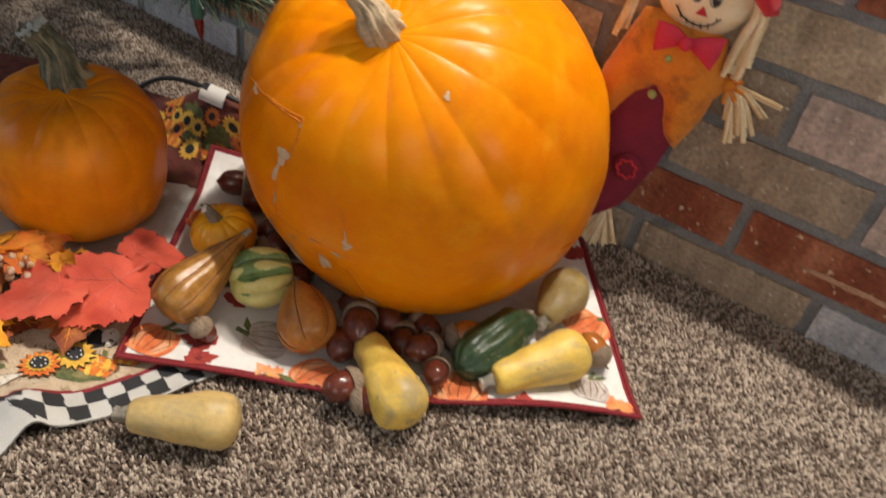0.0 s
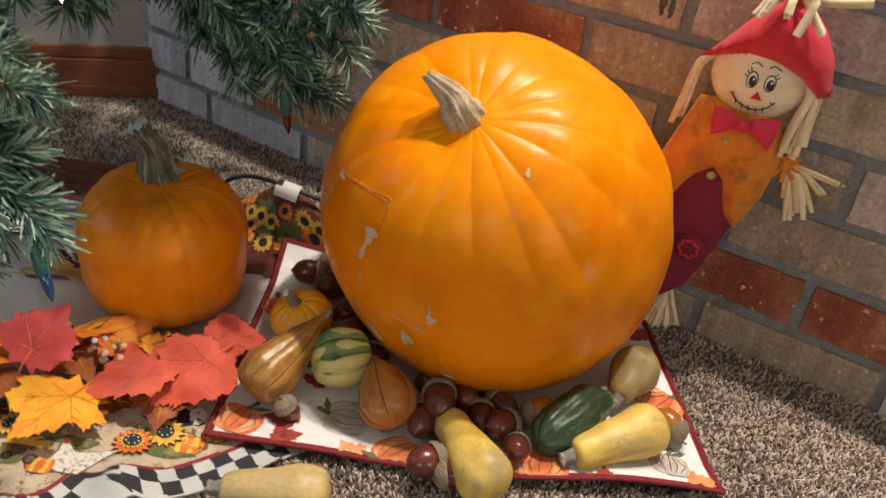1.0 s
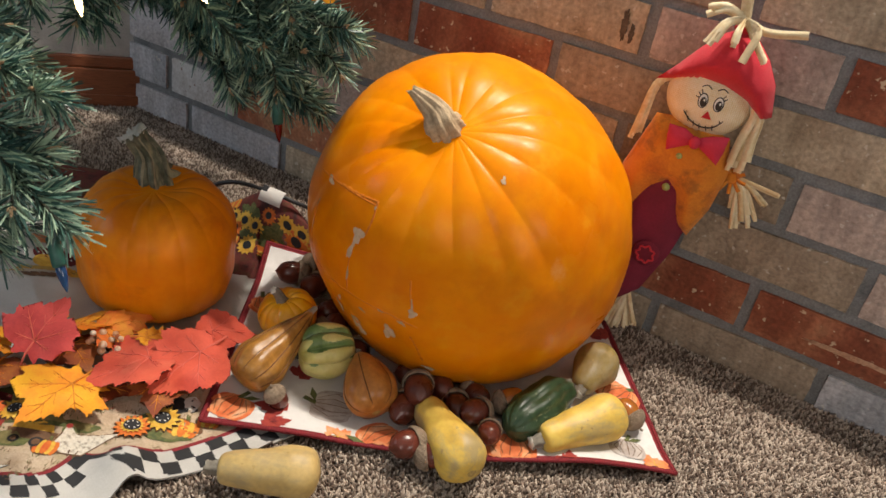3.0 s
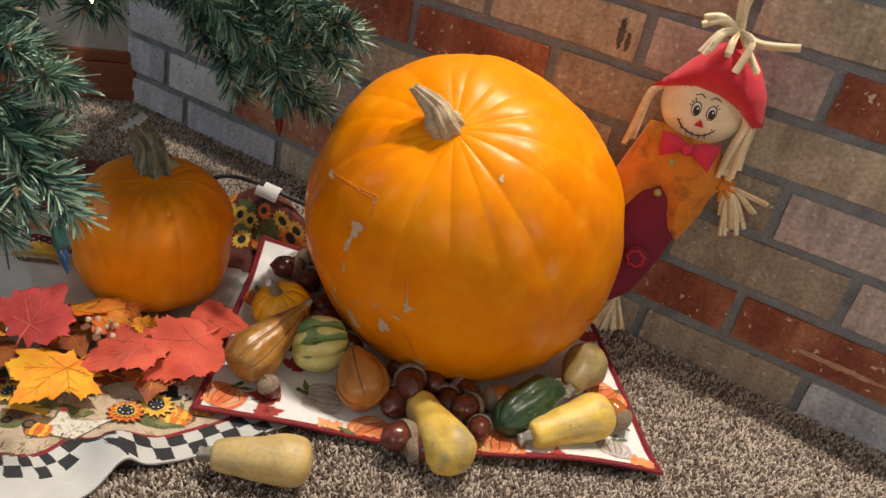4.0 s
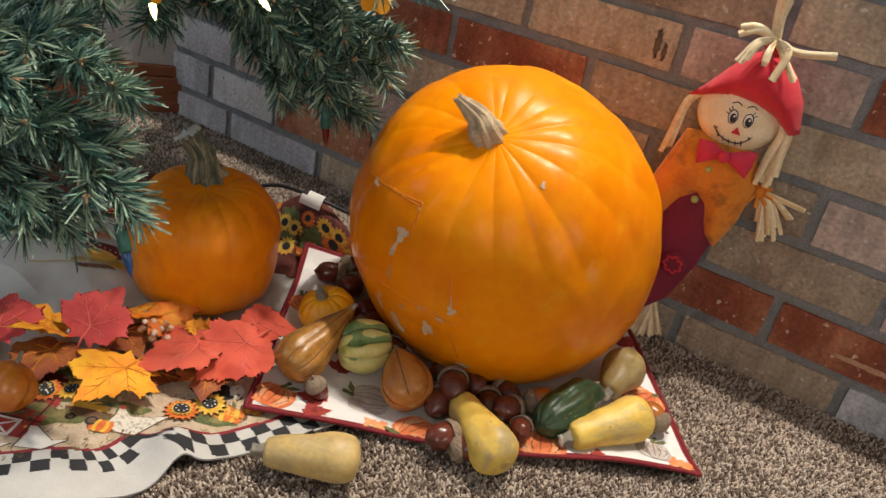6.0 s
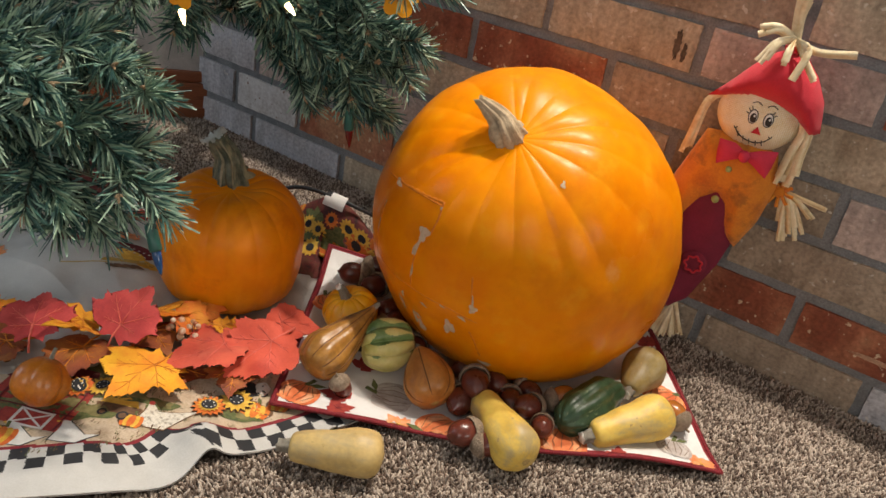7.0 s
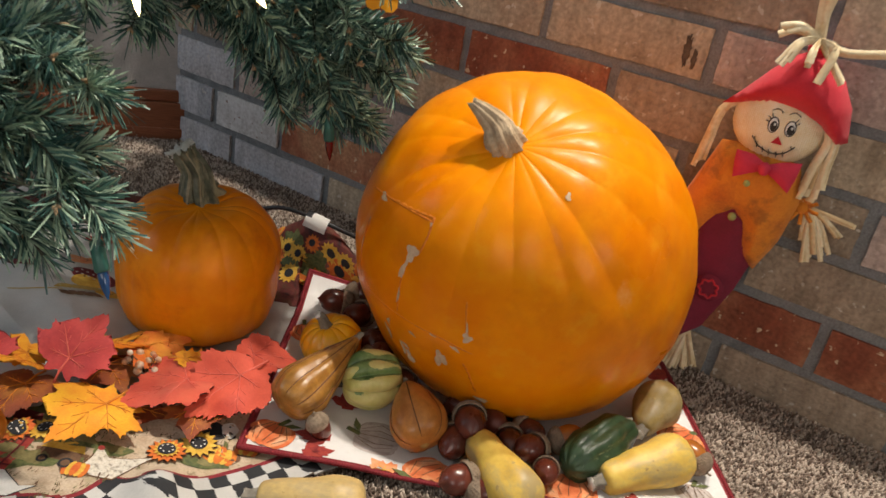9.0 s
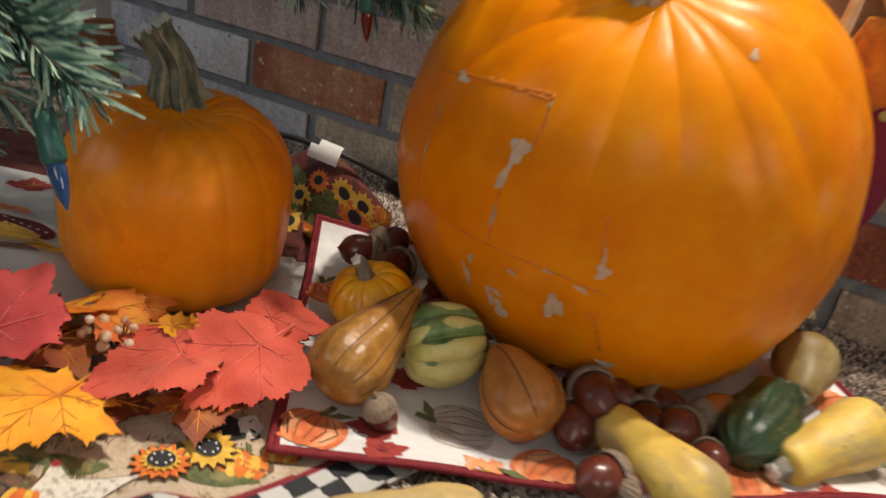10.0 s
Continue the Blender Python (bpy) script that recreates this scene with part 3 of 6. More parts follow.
# ---------------------------------------------------------------- pumpkins
PUMPKIN = material("pumpkin_rind", [(0.78, 0.205, 0.0006), (0.87, 0.275, 0.0010), (0.82, 0.236, 0.0006)], 9, 0.30, 0.30, 60, 0.20, spec=0.16, rough_var=0.08, bump_dist=0.0018)
PUMPKIN_SMALL = material("pumpkin_rind_dark", [(0.72, 0.185, 0.003), (0.84, 0.265, 0.005), (0.78, 0.220, 0.003)], 14, 0.40, 0.12, 140, 0.15, spec=0.22, rough_var=0.06, bump_dist=0.0015)
scuffed(PUMPKIN, (0.60, 0.14, 0.004), 11, 0.52, 0.72, amount=0.55)
scuffed(PUMPKIN, (0.88, 0.42, 0.02), 26, 0.56, 0.74, amount=0.5)
scuffed(PUMPKIN, (0.90, 0.50, 0.20), 14, 0.66, 0.78, amount=0.45)
scuffed(PUMPKIN, (0.52, 0.16, 0.01), 140, 0.70, 0.76, amount=0.5)
scuffed(PUMPKIN_SMALL, (0.46, 0.09, 0.006), 18, 0.54, 0.74, amount=0.6)
scuffed(PUMPKIN_SMALL, (0.78, 0.36, 0.12), 16, 0.64, 0.78, amount=0.4)
STEM_DRY = material("dry_stem", [(0.26, 0.175, 0.10), (0.52, 0.39, 0.25), (0.38, 0.275, 0.165)], 40, 0.85, 0.9, 300, 0.4, stretch=(1, 1, 1), bump_dist=0.002)
STEM_GREEN = material("green_stem", [(0.050, 0.062, 0.042), (0.115, 0.130, 0.090), (0.24, 0.24, 0.175)], 60, 0.75, 0.8, 260, 0.4, bump_dist=0.0015)
scuffed(STEM_GREEN, (0.40, 0.36, 0.22), 70, 0.48, 0.60, (1, 1, 0.2), 0.7)
STEM_CUT = material("cut_stem", [(0.62, 0.58, 0.50), (0.76, 0.73, 0.66)], 90, 0.9, 0.7, 400, 0.3)
STEM_PALE = material("pale_stem_ridge", [(0.27, 0.25, 0.17), (0.38, 0.35, 0.25)], 60, 0.75, 0.6, 260, 0.4)
SCAR = material("rind_scar", [(0.50, 0.33, 0.20), (0.64, 0.47, 0.33), (0.56, 0.40, 0.26)], 60, 0.85, 0.5, 300, 0.4)
SCRATCH = material("rind_scratch", [(0.62, 0.145, 0.003), (0.72, 0.20, 0.004)], 90, 0.6, 0.4, 300, 0.3)


def pumpkin_mesh(a, b, furrows, depth, width, dimple, rot, floor_z, wall_y, centre, seed=1, power=2.1, flat=0.0):
    rn = random.Random(seed)
    angles = [2 * math.pi * (k + rn.uniform(-0.22, 0.22)) / furrows for k in range(furrows)]
    deep = [rn.uniform(0.6, 1.25) for _ in range(furrows)]
    bm = bmesh.new()
    nt_, np_ = 96, 400
    rows = []
    for i in range(nt_ + 1):
        th = math.pi * i / nt_
        row = []
        for k in range(np_ if 0 < i < nt_ else 1):
            ph = 2 * math.pi * k / np_
            st, ct = math.sin(th) ** (2 / power), math.copysign(abs(math.cos(th)) ** (2 / power), math.cos(th))
            f = 0.0
            for an, dp in zip(angles, deep):
                dl = abs((ph - an + math.pi) % (2 * math.pi) - math.pi)
                f += dp * (0.75 * math.exp(-(dl / width) ** 1.5) + 0.20 * math.exp(-(dl / 0.040) ** 1.3))
            near = math.exp(-(th / 0.85) ** 2) * 0.2 + 0.95
            r = 1 - depth * f * near * min(1, st * 3)
            x, y, z = a * r * st * math.cos(ph), a * r * st * math.sin(ph), b * ct * r
            z -= dimple * math.exp(-(th / 0.30) ** 2) - 0.0
            z += dimple * 0.8 * math.exp(-((math.pi - th) / 0.35) ** 2)
            p = Vector((x, y, z))
            p += p.normalized() * (0.006 * a / 0.17 * noise.noise(p * 7 / (a / 0.17) + Vector((seed, 0, 0))) + 0.0016 * a / 0.17 * noise.noise(p * 24 / (a / 0.17) + Vector((0, seed, 0))))
            p = rot @ p
            if flat:
                p -= p.normalized() * flat * max(0.0, p.normalized().dot(Vector((0.74, 0.1, 0.66))) - 0.55)
            w = p + centre
            if w.z < floor_z + 0.02:
                w.z = floor_z + 0.02 * math.exp((w.z - floor_z - 0.02) / 0.02)
            if w.y > wall_y - 0.01:
                w.y = wall_y - 0.01 * math.exp(-(w.y - wall_y + 0.01) / 0.01)
            row.append(bm.verts.new(w - centre))
        rows.append(row)
    for r0, r1 in zip(rows, rows[1:]):
        for k in range(np_):
            j = (k + 1) % np_
            if len(r0) == 1:
                bm.faces.new((r0[0], r1[k], r1[j]))
            elif len(r1) == 1:
                bm.faces.new((r0[k], r1[0], r0[j]))
            else:
                bm.faces.new((r0[k], r1[k], r1[j], r0[j]))
    bmesh.ops.recalc_face_normals(bm, faces=bm.faces)
    return bm


def stem_mesh(pts, radii, ridges=6, depth=0.2, flare=1.0, n=36, rings=26, seed=0, jag=0.0, pale=False):
    """A ridged stem; material 1 is the cut end."""
    bm = bmesh.new()
    line = spline(pts, rings)
    side, rows = None, []
    for i, p in enumerate(line):
        d = (line[min(i + 1, rings - 1)] - line[max(i - 1, 0)]).normalized()
        if side is None:
            side = d.orthogonal().normalized()
        side = (side - d * side.dot(d)).normalized()
        up = d.cross(side)
        t = i / (rings - 1)
        r = np.interp(t, [k / (len(radii) - 1) for k in range(len(radii))], radii)
        row = []
        for k in range(n):
            an = 2 * math.pi * k / n + 0.5 * t
            q = r * (1 + depth * math.cos(ridges * an) + 0.06 * math.cos(ridges * 2.3 * an + seed))
            w = p + (side * math.cos(an) + up * math.sin(an)) * q
            if i == rings - 1 and jag:
                w += d * jag * noise.noise(w * 300)
            row.append(bm.verts.new(w))
        rows.append(row)
    for a, b in zip(rows, rows[1:]):
        for k in range(n):
            f = bm.faces.new((a[k], a[(k + 1) % n], b[(k + 1) % n], b[k]))
            if pale and math.cos(ridges * (2 * math.pi * (k + 0.5) / n)) > 0.86:
                f.material_index = 2
    top = bm.verts.new(line[-1])
    for k in range(n):
        bm.faces.new((rows[-1][k], rows[-1][(k + 1) % n], top)).material_index = 1
    return bm


C_BIG = Vector((-0.300, -0.171, 0.142))
AXIS = Vector((0.065, -0.625, 0.78)).normalized()
rot = Vector((0, 0, 1)).rotation_difference(AXIS).to_matrix()
bm = pumpkin_mesh(0.1745, 0.188, 17, 0.0100, 0.125, 0.009, rot, 0.009, -0.003, C_BIG, seed=5, flat=0.016)
BIG_TREE = BVHTree.FromBMesh(bm)
big_pumpkin = empty("pumpkin", Matrix.Translation(C_BIG), label="huge glossy bright orange pumpkin with scars standing on the napkin", category="pumpkin")
part("rind", bm, PUMPKIN, big_pumpkin)
sb = Vector((-0.301, -0.284, 0.285)) - C_BIG
bm = stem_mesh([sb + Vector((0.003, 0.012, -0.012)), sb, sb + Vector((-0.008, -0.001, 0.010)), sb + Vector((-0.019, -0.005, 0.018)), sb + Vector((-0.030, -0.008, 0.024))], [0.0200, 0.0152, 0.0112, 0.0080, 0.0042], 9, 0.09, n=64, jag=0.005)
part("stem", bm, [STEM_DRY, STEM_DRY], big_pumpkin, "dry tan woody stem")


def on_rind(name, x, y, z, outline, turn, mat):
    """A mark on the rind where the line from outside through the place meets it."""
    p = Vector((x, y, z)) - C_BIG
    b = bmesh.new()
    n = p.normalized()
    decal(b, BIG_TREE, outline, n * 0.19, turn, 0, 0.0005, -n, 0.006)
    if len(b.faces):
        part(name, b, mat, big_pumpkin)
    else:
        b.free()


for x, y, z, r, sx, sy, tr, seed in ((-0.388, -0.319, 0.210, 0.0060, 1.2, 0.5, -14, 1), (-0.333, -0.349, 0.184, 0.0075, 0.75, 1.0, -10, 2), (-0.338, -0.349, 0.168, 0.0080, 0.30, 1.5, -18, 12), (-0.3405, -0.349, 0.140, 0.0045, 0.30, 1.6, -8, 13),
                                     (-0.407, -0.316, 0.155, 0.0050, 0.22, 1.8, -12, 14), (-0.402, -0.318, 0.182, 0.0032, 0.3, 1.5, -10, 15), (-0.293, -0.342, 0.090, 0.0080, 0.75, 1.25, -8, 3), (-0.268, -0.349, 0.127, 0.0044, 0.9, 1.2, 5, 4), (-0.269, -0.35, 0.137, 0.0035, 0.25, 1.8, 5, 16),
                                     (-0.224, -0.303, 0.265, 0.0028, 0.7, 1.3, 0, 5), (-0.255, -0.318, 0.054, 0.0048, 1.3, 0.8, -15, 6), (-0.358, -0.330, 0.085, 0.0062, 0.4, 1.6, 6, 8), (-0.338, -0.332, 0.076, 0.0058, 0.45, 1.5, 10, 7), (-0.329, -0.330, 0.070, 0.0066, 0.7, 1.3, 12, 9),
                                     (-0.334, -0.335, 0.084, 0.0035, 1.6, 0.6, -10, 10), (-0.322, -0.346, 0.107, 0.0026, 1.5, 0.6, -20, 11), (-0.278, -0.347, 0.111, 0.0028, 1.6, 0.6, -20, 17), (-0.30, -0.349, 0.117, 0.0018, 1.8, 0.5, -15, 18), (-0.354, -0.337, 0.102, 0.0034, 0.6, 1.3, -20, 19), (-0.323, -0.341, 0.212, 0.0014, 0.8, 1.2, 0, 20)):
    on_rind("scar", x, y, z, outline_disc(r, 30, 0.24, seed, sx, sy), tr, SCAR)

# faint cut lines of an outline scored into the rind
for pts, w in ((((-0.411, -0.302, 0.208), (-0.365, -0.33, 0.214), (-0.324, -0.342, 0.215)), 0.0016), (((-0.372, -0.326, 0.214), (-0.345, -0.338, 0.217), (-0.322, -0.342, 0.219)), 0.0026), (((-0.323, -0.341, 0.219), (-0.323, -0.346, 0.203), (-0.326, -0.350, 0.187)), 0.0017),
               (((-0.403, -0.316, 0.184), (-0.407, -0.316, 0.151), (-0.411, -0.308, 0.115)), 0.0008), (((-0.404, -0.315, 0.119), (-0.347, -0.344, 0.119), (-0.302, -0.35, 0.118), (-0.262, -0.345, 0.111)), 0.0009),
               (((-0.273, -0.352, 0.163), (-0.271, -0.351, 0.144), (-0.269, -0.349, 0.13)), 0.0013), (((-0.270, -0.342, 0.097), (-0.264, -0.336, 0.085), (-0.259, -0.325, 0.064)), 0.0030), (((-0.336, -0.349, 0.173), (-0.340, -0.349, 0.15), (-0.341, -0.347, 0.122)), 0.0011)):
    b = bmesh.new()
    line = []
    for p in spline(pts, 18):
        d = (p - C_BIG).normalized()
        hit = BIG_TREE.ray_cast(d * 0.3, -d)[0]
        line.append(hit - d * (w - 0.0004))
    tube(b, line, [w * 0.9] + [w * (1 + 0.12 * math.sin(2.3 * k)) for k in range(len(line) - 2)] + [w * 0.9], 10)
    part("scratch", b, SCRATCH, big_pumpkin)

C_SMALL = Vector((-0.5819, -0.3474, 0.073))
bm = pumpkin_mesh(0.0825, 0.0800, 16, 0.015, 0.10, 0.010, Vector((0, 0, 1)).rotation_difference(Vector((0.06, -0.12, 1)).normalized()).to_matrix(), 0.004, 9.0, C_SMALL, seed=8, power=2.7)
small_pumpkin = empty("pumpkin", Matrix.Translation(C_SMALL), label="small dull orange pumpkin standing on the tree skirt", category="pumpkin")
part("rind", bm, PUMPKIN_SMALL, small_pumpkin)
s0 = Vector((-0.592, -0.343, 0.150)) - C_SMALL
s1 = Vector((-0.604, -0.356, 0.195)) - C_SMALL
bm = stem_mesh([s0 + Vector((0, 0.004, -0.006)), s0 + Vector((0, 0, 0.004)), s0.lerp(s1, 0.4) + Vector((0.003, 0.003, 0.005)), s1 + Vector((0.003, 0.003, -0.006)), s1], [0.0215, 0.0160, 0.0124, 0.0108, 0.0132], 8, 0.17, n=96, jag=0.008, pale=True)
part("stem", bm, [STEM_GREEN, STEM_CUT, STEM_PALE], small_pumpkin, "ridged dark green stem with pale cut end")

# ---------------------------------------------------------------- gourds and squashes
def rind(name, cols, rough=0.35, scale=35, fine=260, mix=0.25, bump=0.25, **kw):
    return material(name, cols, scale, rough, bump, fine, mix, bump_dist=0.001, **kw)


YELLOW_RIND = rind("yellow_squash_rind", [(0.58, 0.37, 0.065), (0.70, 0.48, 0.09), (0.64, 0.42, 0.075)], 0.5, 30, 220, 0.2)
PALE_RIND = rind("pale_squash_rind", [(0.46, 0.31, 0.11), (0.58, 0.41, 0.16), (0.52, 0.36, 0.125)], 0.5, 30, 220, 0.25)
OLIVE_RIND = rind("olive_gourd_rind", [(0.23, 0.155, 0.045), (0.31, 0.215, 0.062), (0.20, 0.130, 0.040)], 0.50, 40, 220, 0.3)
TAN_RIND = rind("brown_gourd_rind", [(0.24, 0.105, 0.020), (0.37, 0.175, 0.036), (0.30, 0.135, 0.026)], 0.32, 40, 240, 0.45, bump=0.9, coat=0.12)
AMBER_RIND = rind("amber_gourd_rind", [(0.36, 0.13, 0.025), (0.48, 0.19, 0.04), (0.42, 0.16, 0.03)], 0.34, 40, 240, 0.3)
GREEN_RIND = rind("zucchini_rind", [(0.014, 0.034, 0.014), (0.036, 0.070, 0.030), (0.02, 0.048, 0.02)], 0.38, 60, 300, 0.35, bump=0.7)
STRIPE_PALE = rind("cream_squash_rind", [(0.52, 0.47, 0.14), (0.66, 0.58, 0.22), (0.58, 0.53, 0.15)], 0.35, 45, 240, 0.2)
STRIPE_GREEN = rind("green_stripe_rind", [(0.07, 0.13, 0.03), (0.20, 0.28, 0.09), (0.11, 0.19, 0.05)], 0.35, 60, 300, 0.3)
GOLD_RIND = rind("gold_pumpkin_rind", [(0.86, 0.36, 0.008), (0.92, 0.46, 0.014)], 0.3, 40, 240, 0.15, coat=0.2)
BLEMISH = rind("rind_blemish", [(0.36, 0.24, 0.08), (0.50, 0.35, 0.13)], 0.7, 200, 500, 0.5)
for m in (YELLOW_RIND, PALE_RIND, OLIVE_RIND):
    scuffed(m, (0.34, 0.27, 0.15), 40, 0.48, 0.62, (0.5, 1, 1), 0.75)
scuffed(TAN_RIND, (0.24, 0.09, 0.02), 40, 0.52, 0.66, (0.35, 1, 1), 0.7)
scuffed(AMBER_RIND, (0.26, 0.085, 0.018), 40, 0.54, 0.70, (0.35, 1, 1), 0.6)
scuffed(GREEN_RIND, (0.30, 0.33, 0.20), 150, 0.60, 0.67, (0.35, 1, 1), 0.8)
GROOVE = rind("rib_line", [(0.11, 0.035, 0.010), (0.17, 0.06, 0.015)], 0.6, 90, 400, 0.3)
GREY_STEM = rind("grey_stem", [(0.16, 0.14, 0.11), (0.28, 0.25, 0.20)], 0.8, 90, 400, 0.4)


def gourd(label, category, p0, p1, prof, mats, lobes=0, depth=0.0, bend=0.0, lump=0.0019, turn=0, stem=(0.006, 0.012), stem_mat=None, stem_bend=0.0, seed=0, spots=0, squash=1.0, name="squash", sharp=1.0, tip=True, grooves=None):
    """prof: (share of the length, radius); p0 is the stem's end."""
    ln = (Vector(p1) - Vector(p0)).length
    thing = empty(name, along(p0, p1, turn), label=label, category=category)
    bm = lathe([(s * ln, r) for s, r in prof], 120 if len(mats) > 1 else 44, 180 if len(mats) > 1 else 56, lobes, depth, bend, lump, seed, squash, sharp)
    tree = BVHTree.FromBMesh(bm)
    if len(mats) > 1:
        for f in bm.faces:
            c = f.calc_center_median()
            an = math.atan2(c.z, c.y)
            if 0.75 * noise.noise(c * 42 + Vector((seed, 0, 0))) + 0.55 * math.sin(an + 0.3) - 0.5 * math.sin(lobes * an / 2 + 0.3 * math.sin(an * 2 + seed)) ** 2 > 0.10:
                f.material_index = 1
    part("rind", bm, mats, thing)
    for k in range(grooves or 0):
        an = 2 * math.pi * (k + 0.15 * math.sin(k * 5.1)) / grooves
        d = Vector((0, math.cos(an), math.sin(an)))
        line = []
        for q in range(22):
            x = ln * (0.06 + 0.90 * q / 21)
            hit = tree.ray_cast(Vector((x, 0, bend * (x / ln - 0.5) ** 2)) + d * 0.06, -d)[0]
            if hit:
                line.append(hit + d * 0.00005)
        b = bmesh.new()
        tube(b, line, [0.0002] + [0.0006] * (len(line) - 2) + [0.0002], 5)
        part("rib_line", b, GROOVE, thing)
    sr, sl = stem
    if sl:
        z = bend * 0.25
        b = stem_mesh([(0.004, 0, z), (-0.25 * sl, 0, z), (-0.65 * sl, 0, z + stem_bend * 0.4), (-sl, 0, z + stem_bend)], [sr * 1.25, sr, sr * 0.85, sr * 0.95], 5, 0.14, n=20, rings=12, seed=seed, jag=0.002)
        part("stem", b, [stem_mat or GREY_STEM, STEM_CUT], thing)
    if tip:
        b = bmesh.new()
        decal(b, tree, outline_disc(0.004, 14, 0.1, seed), (ln, 0, bend * 0.25), 0, 0, 0.0004, Vector((-1, 0, 0)), 0.005)
        if len(b.faces):
            part("blossom_scar", b, BLEMISH, thing)
        else:
            b.free()
    rn = random.Random(seed + 11)
    for k in range(spots):
        an, x = rn.uniform(0, 6.28), rn.uniform(0.2, 0.85) * ln
        d = Vector((0, math.cos(an), math.sin(an)))
        b = bmesh.new()
        decal(b, tree, outline_disc(rn.uniform(0.0005, 0.0014), 10, 0.2, k, 1.0, rn.uniform(0.6, 1.8)), Vector((x, 0, 0)) + d * 0.03, rn.uniform(0, 180), 0, 0.0003, -d, 0.004)
        if len(b.faces):
            part("blemish", b, BLEMISH, thing)
        else:
            b.free()
    return thing


SQUASH_PROF = [(0, 0.0), (0.012, 0.0125), (0.07, 0.0168), (0.25, 0.0188), (0.46, 0.0222), (0.68, 0.0262), (0.84, 0.0262), (0.95, 0.0175), (1.0, 0.0)]


def scaled(prof, k):
    return [(s, r * k) for s, r in prof]


gourd("smooth yellow pear-shaped squash lying on the napkin", "squash", (-0.133, -0.304, 0.022), (-0.078, -0.224, 0.034), scaled(SQUASH_PROF, 0.88), [YELLOW_RIND], spots=9, seed=1, stem=(0.0065, 0.011), lobes=7, depth=0.02)
gourd("speckled yellow squash leaning over the napkin's hem", "squash", (-0.246, -0.338, 0.03), (-0.165, -0.389, 0.026), [(0, 0.0), (0.03, 0.010), (0.14, 0.0158), (0.3, 0.0170), (0.5, 0.0208), (0.7, 0.0248), (0.86, 0.0232), (0.96, 0.0145), (1.0, 0.0)], [YELLOW_RIND], spots=16, seed=2, stem=(0.006, 0.0), lobes=6, depth=0.02)
gourd("pale yellow squash lying on the carpet", "squash", (-0.344, -0.512, 0.021), (-0.2705, -0.468, 0.024), [(0, 0.0), (0.02, 0.0105), (0.10, 0.0142), (0.30, 0.0172), (0.55, 0.0205), (0.75, 0.0226), (0.90, 0.0198), (0.97, 0.0125), (1.0, 0.0)], [PALE_RIND], spots=10, seed=3, stem=(0.006, 0.010), lobes=6, depth=0.015)
gourd("olive yellow gourd tucked against the pumpkin", "gourd", (-0.127, -0.207, 0.024), (-0.126, -0.140, 0.036), [(0, 0.0), (0.03, 0.009), (0.16, 0.0135), (0.4, 0.0195), (0.65, 0.0255), (0.85, 0.0215), (0.95, 0.013), (1.0, 0.0)], [OLIVE_RIND], spots=8, seed=4, stem=(0.006, 0.008), lobes=6, depth=0.02, name="gourd")
gourd("glossy brown ribbed gourd leaning on a mini pumpkin", "gourd", (-0.387, -0.330, 0.064), (-0.398, -0.422, 0.025), [(0, 0.0), (0.03, 0.004), (0.12, 0.008), (0.3, 0.0145), (0.52, 0.0215), (0.74, 0.0265), (0.9, 0.0235), (0.97, 0.015), (1.0, 0.0)], [TAN_RIND], spots=3, seed=5, stem=(0.003, 0.006), lobes=9, depth=0.11, sharp=0.6, name="gourd", bend=0.01, grooves=9)
gourd("amber ribbed gourd lying on the napkin", "gourd", (-0.326, -0.332, 0.045), (-0.275, -0.374, 0.024), [(0, 0.0), (0.04, 0.006), (0.2, 0.0155), (0.42, 0.023), (0.66, 0.0265), (0.86, 0.0225), (0.96, 0.0135), (1.0, 0.0)], [AMBER_RIND], spots=2, seed=6, stem=(0.003, 0.003), lobes=6, depth=0.13, sharp=0.5, name="gourd", grooves=6)
gourd("dark green zucchini lying against the pumpkin", "zucchini", (-0.140, -0.219, 0.031), (-0.162, -0.316, 0.026), [(0, 0.0), (0.03, 0.010), (0.16, 0.0185), (0.4, 0.0228), (0.68, 0.0228), (0.88, 0.0175), (0.97, 0.0095), (1.0, 0.0)], [GREEN_RIND], lobes=9, depth=0.14, seed=7, stem=(0.007, 0.004), lump=0.0045, name="zucchini", tip=False)
gourd("cream and green striped acorn squash", "acorn squash", (-0.378, -0.362, 0.034), (-0.340, -0.320, 0.040), [(0, 0.0), (0.01, 0.010), (0.10, 0.0215), (0.35, 0.0284), (0.65, 0.0284), (0.9, 0.0205), (0.99, 0.010), (1.0, 0.0)], [STRIPE_PALE, STRIPE_GREEN], lobes=8, depth=0.22, sharp=0.6, seed=8, stem=(0.004, 0.006), stem_mat=BLACK_PRINT, name="squash")

# the mini pumpkin
C_MINI = Vector((-0.431, -0.311, 0.033))
mini = empty("pumpkin", Matrix.Translation(C_MINI), label="tiny golden yellow ribbed pumpkin on the napkin", category="pumpkin")
bm = pumpkin_mesh(0.032, 0.026, 11, 0.05, 0.13, 0.006, Vector((0, 0, 1)).rotation_difference(Vector((-0.15, -0.28, 1)).normalized()).to_matrix(), 0.009, 9.0, C_MINI, seed=3)
part("rind", bm, GOLD_RIND, mini)
bm = stem_mesh([(-0.003, -0.006, 0.014), (-0.004, -0.009, 0.022), (-0.006, -0.013, 0.031), (-0.008, -0.017, 0.035)], [0.008, 0.0055, 0.0045, 0.0042], 5, 0.15, n=20, rings=12, jag=0.002)
part("stem", bm, [GREY_STEM, STEM_CUT], mini, "short grey stem")

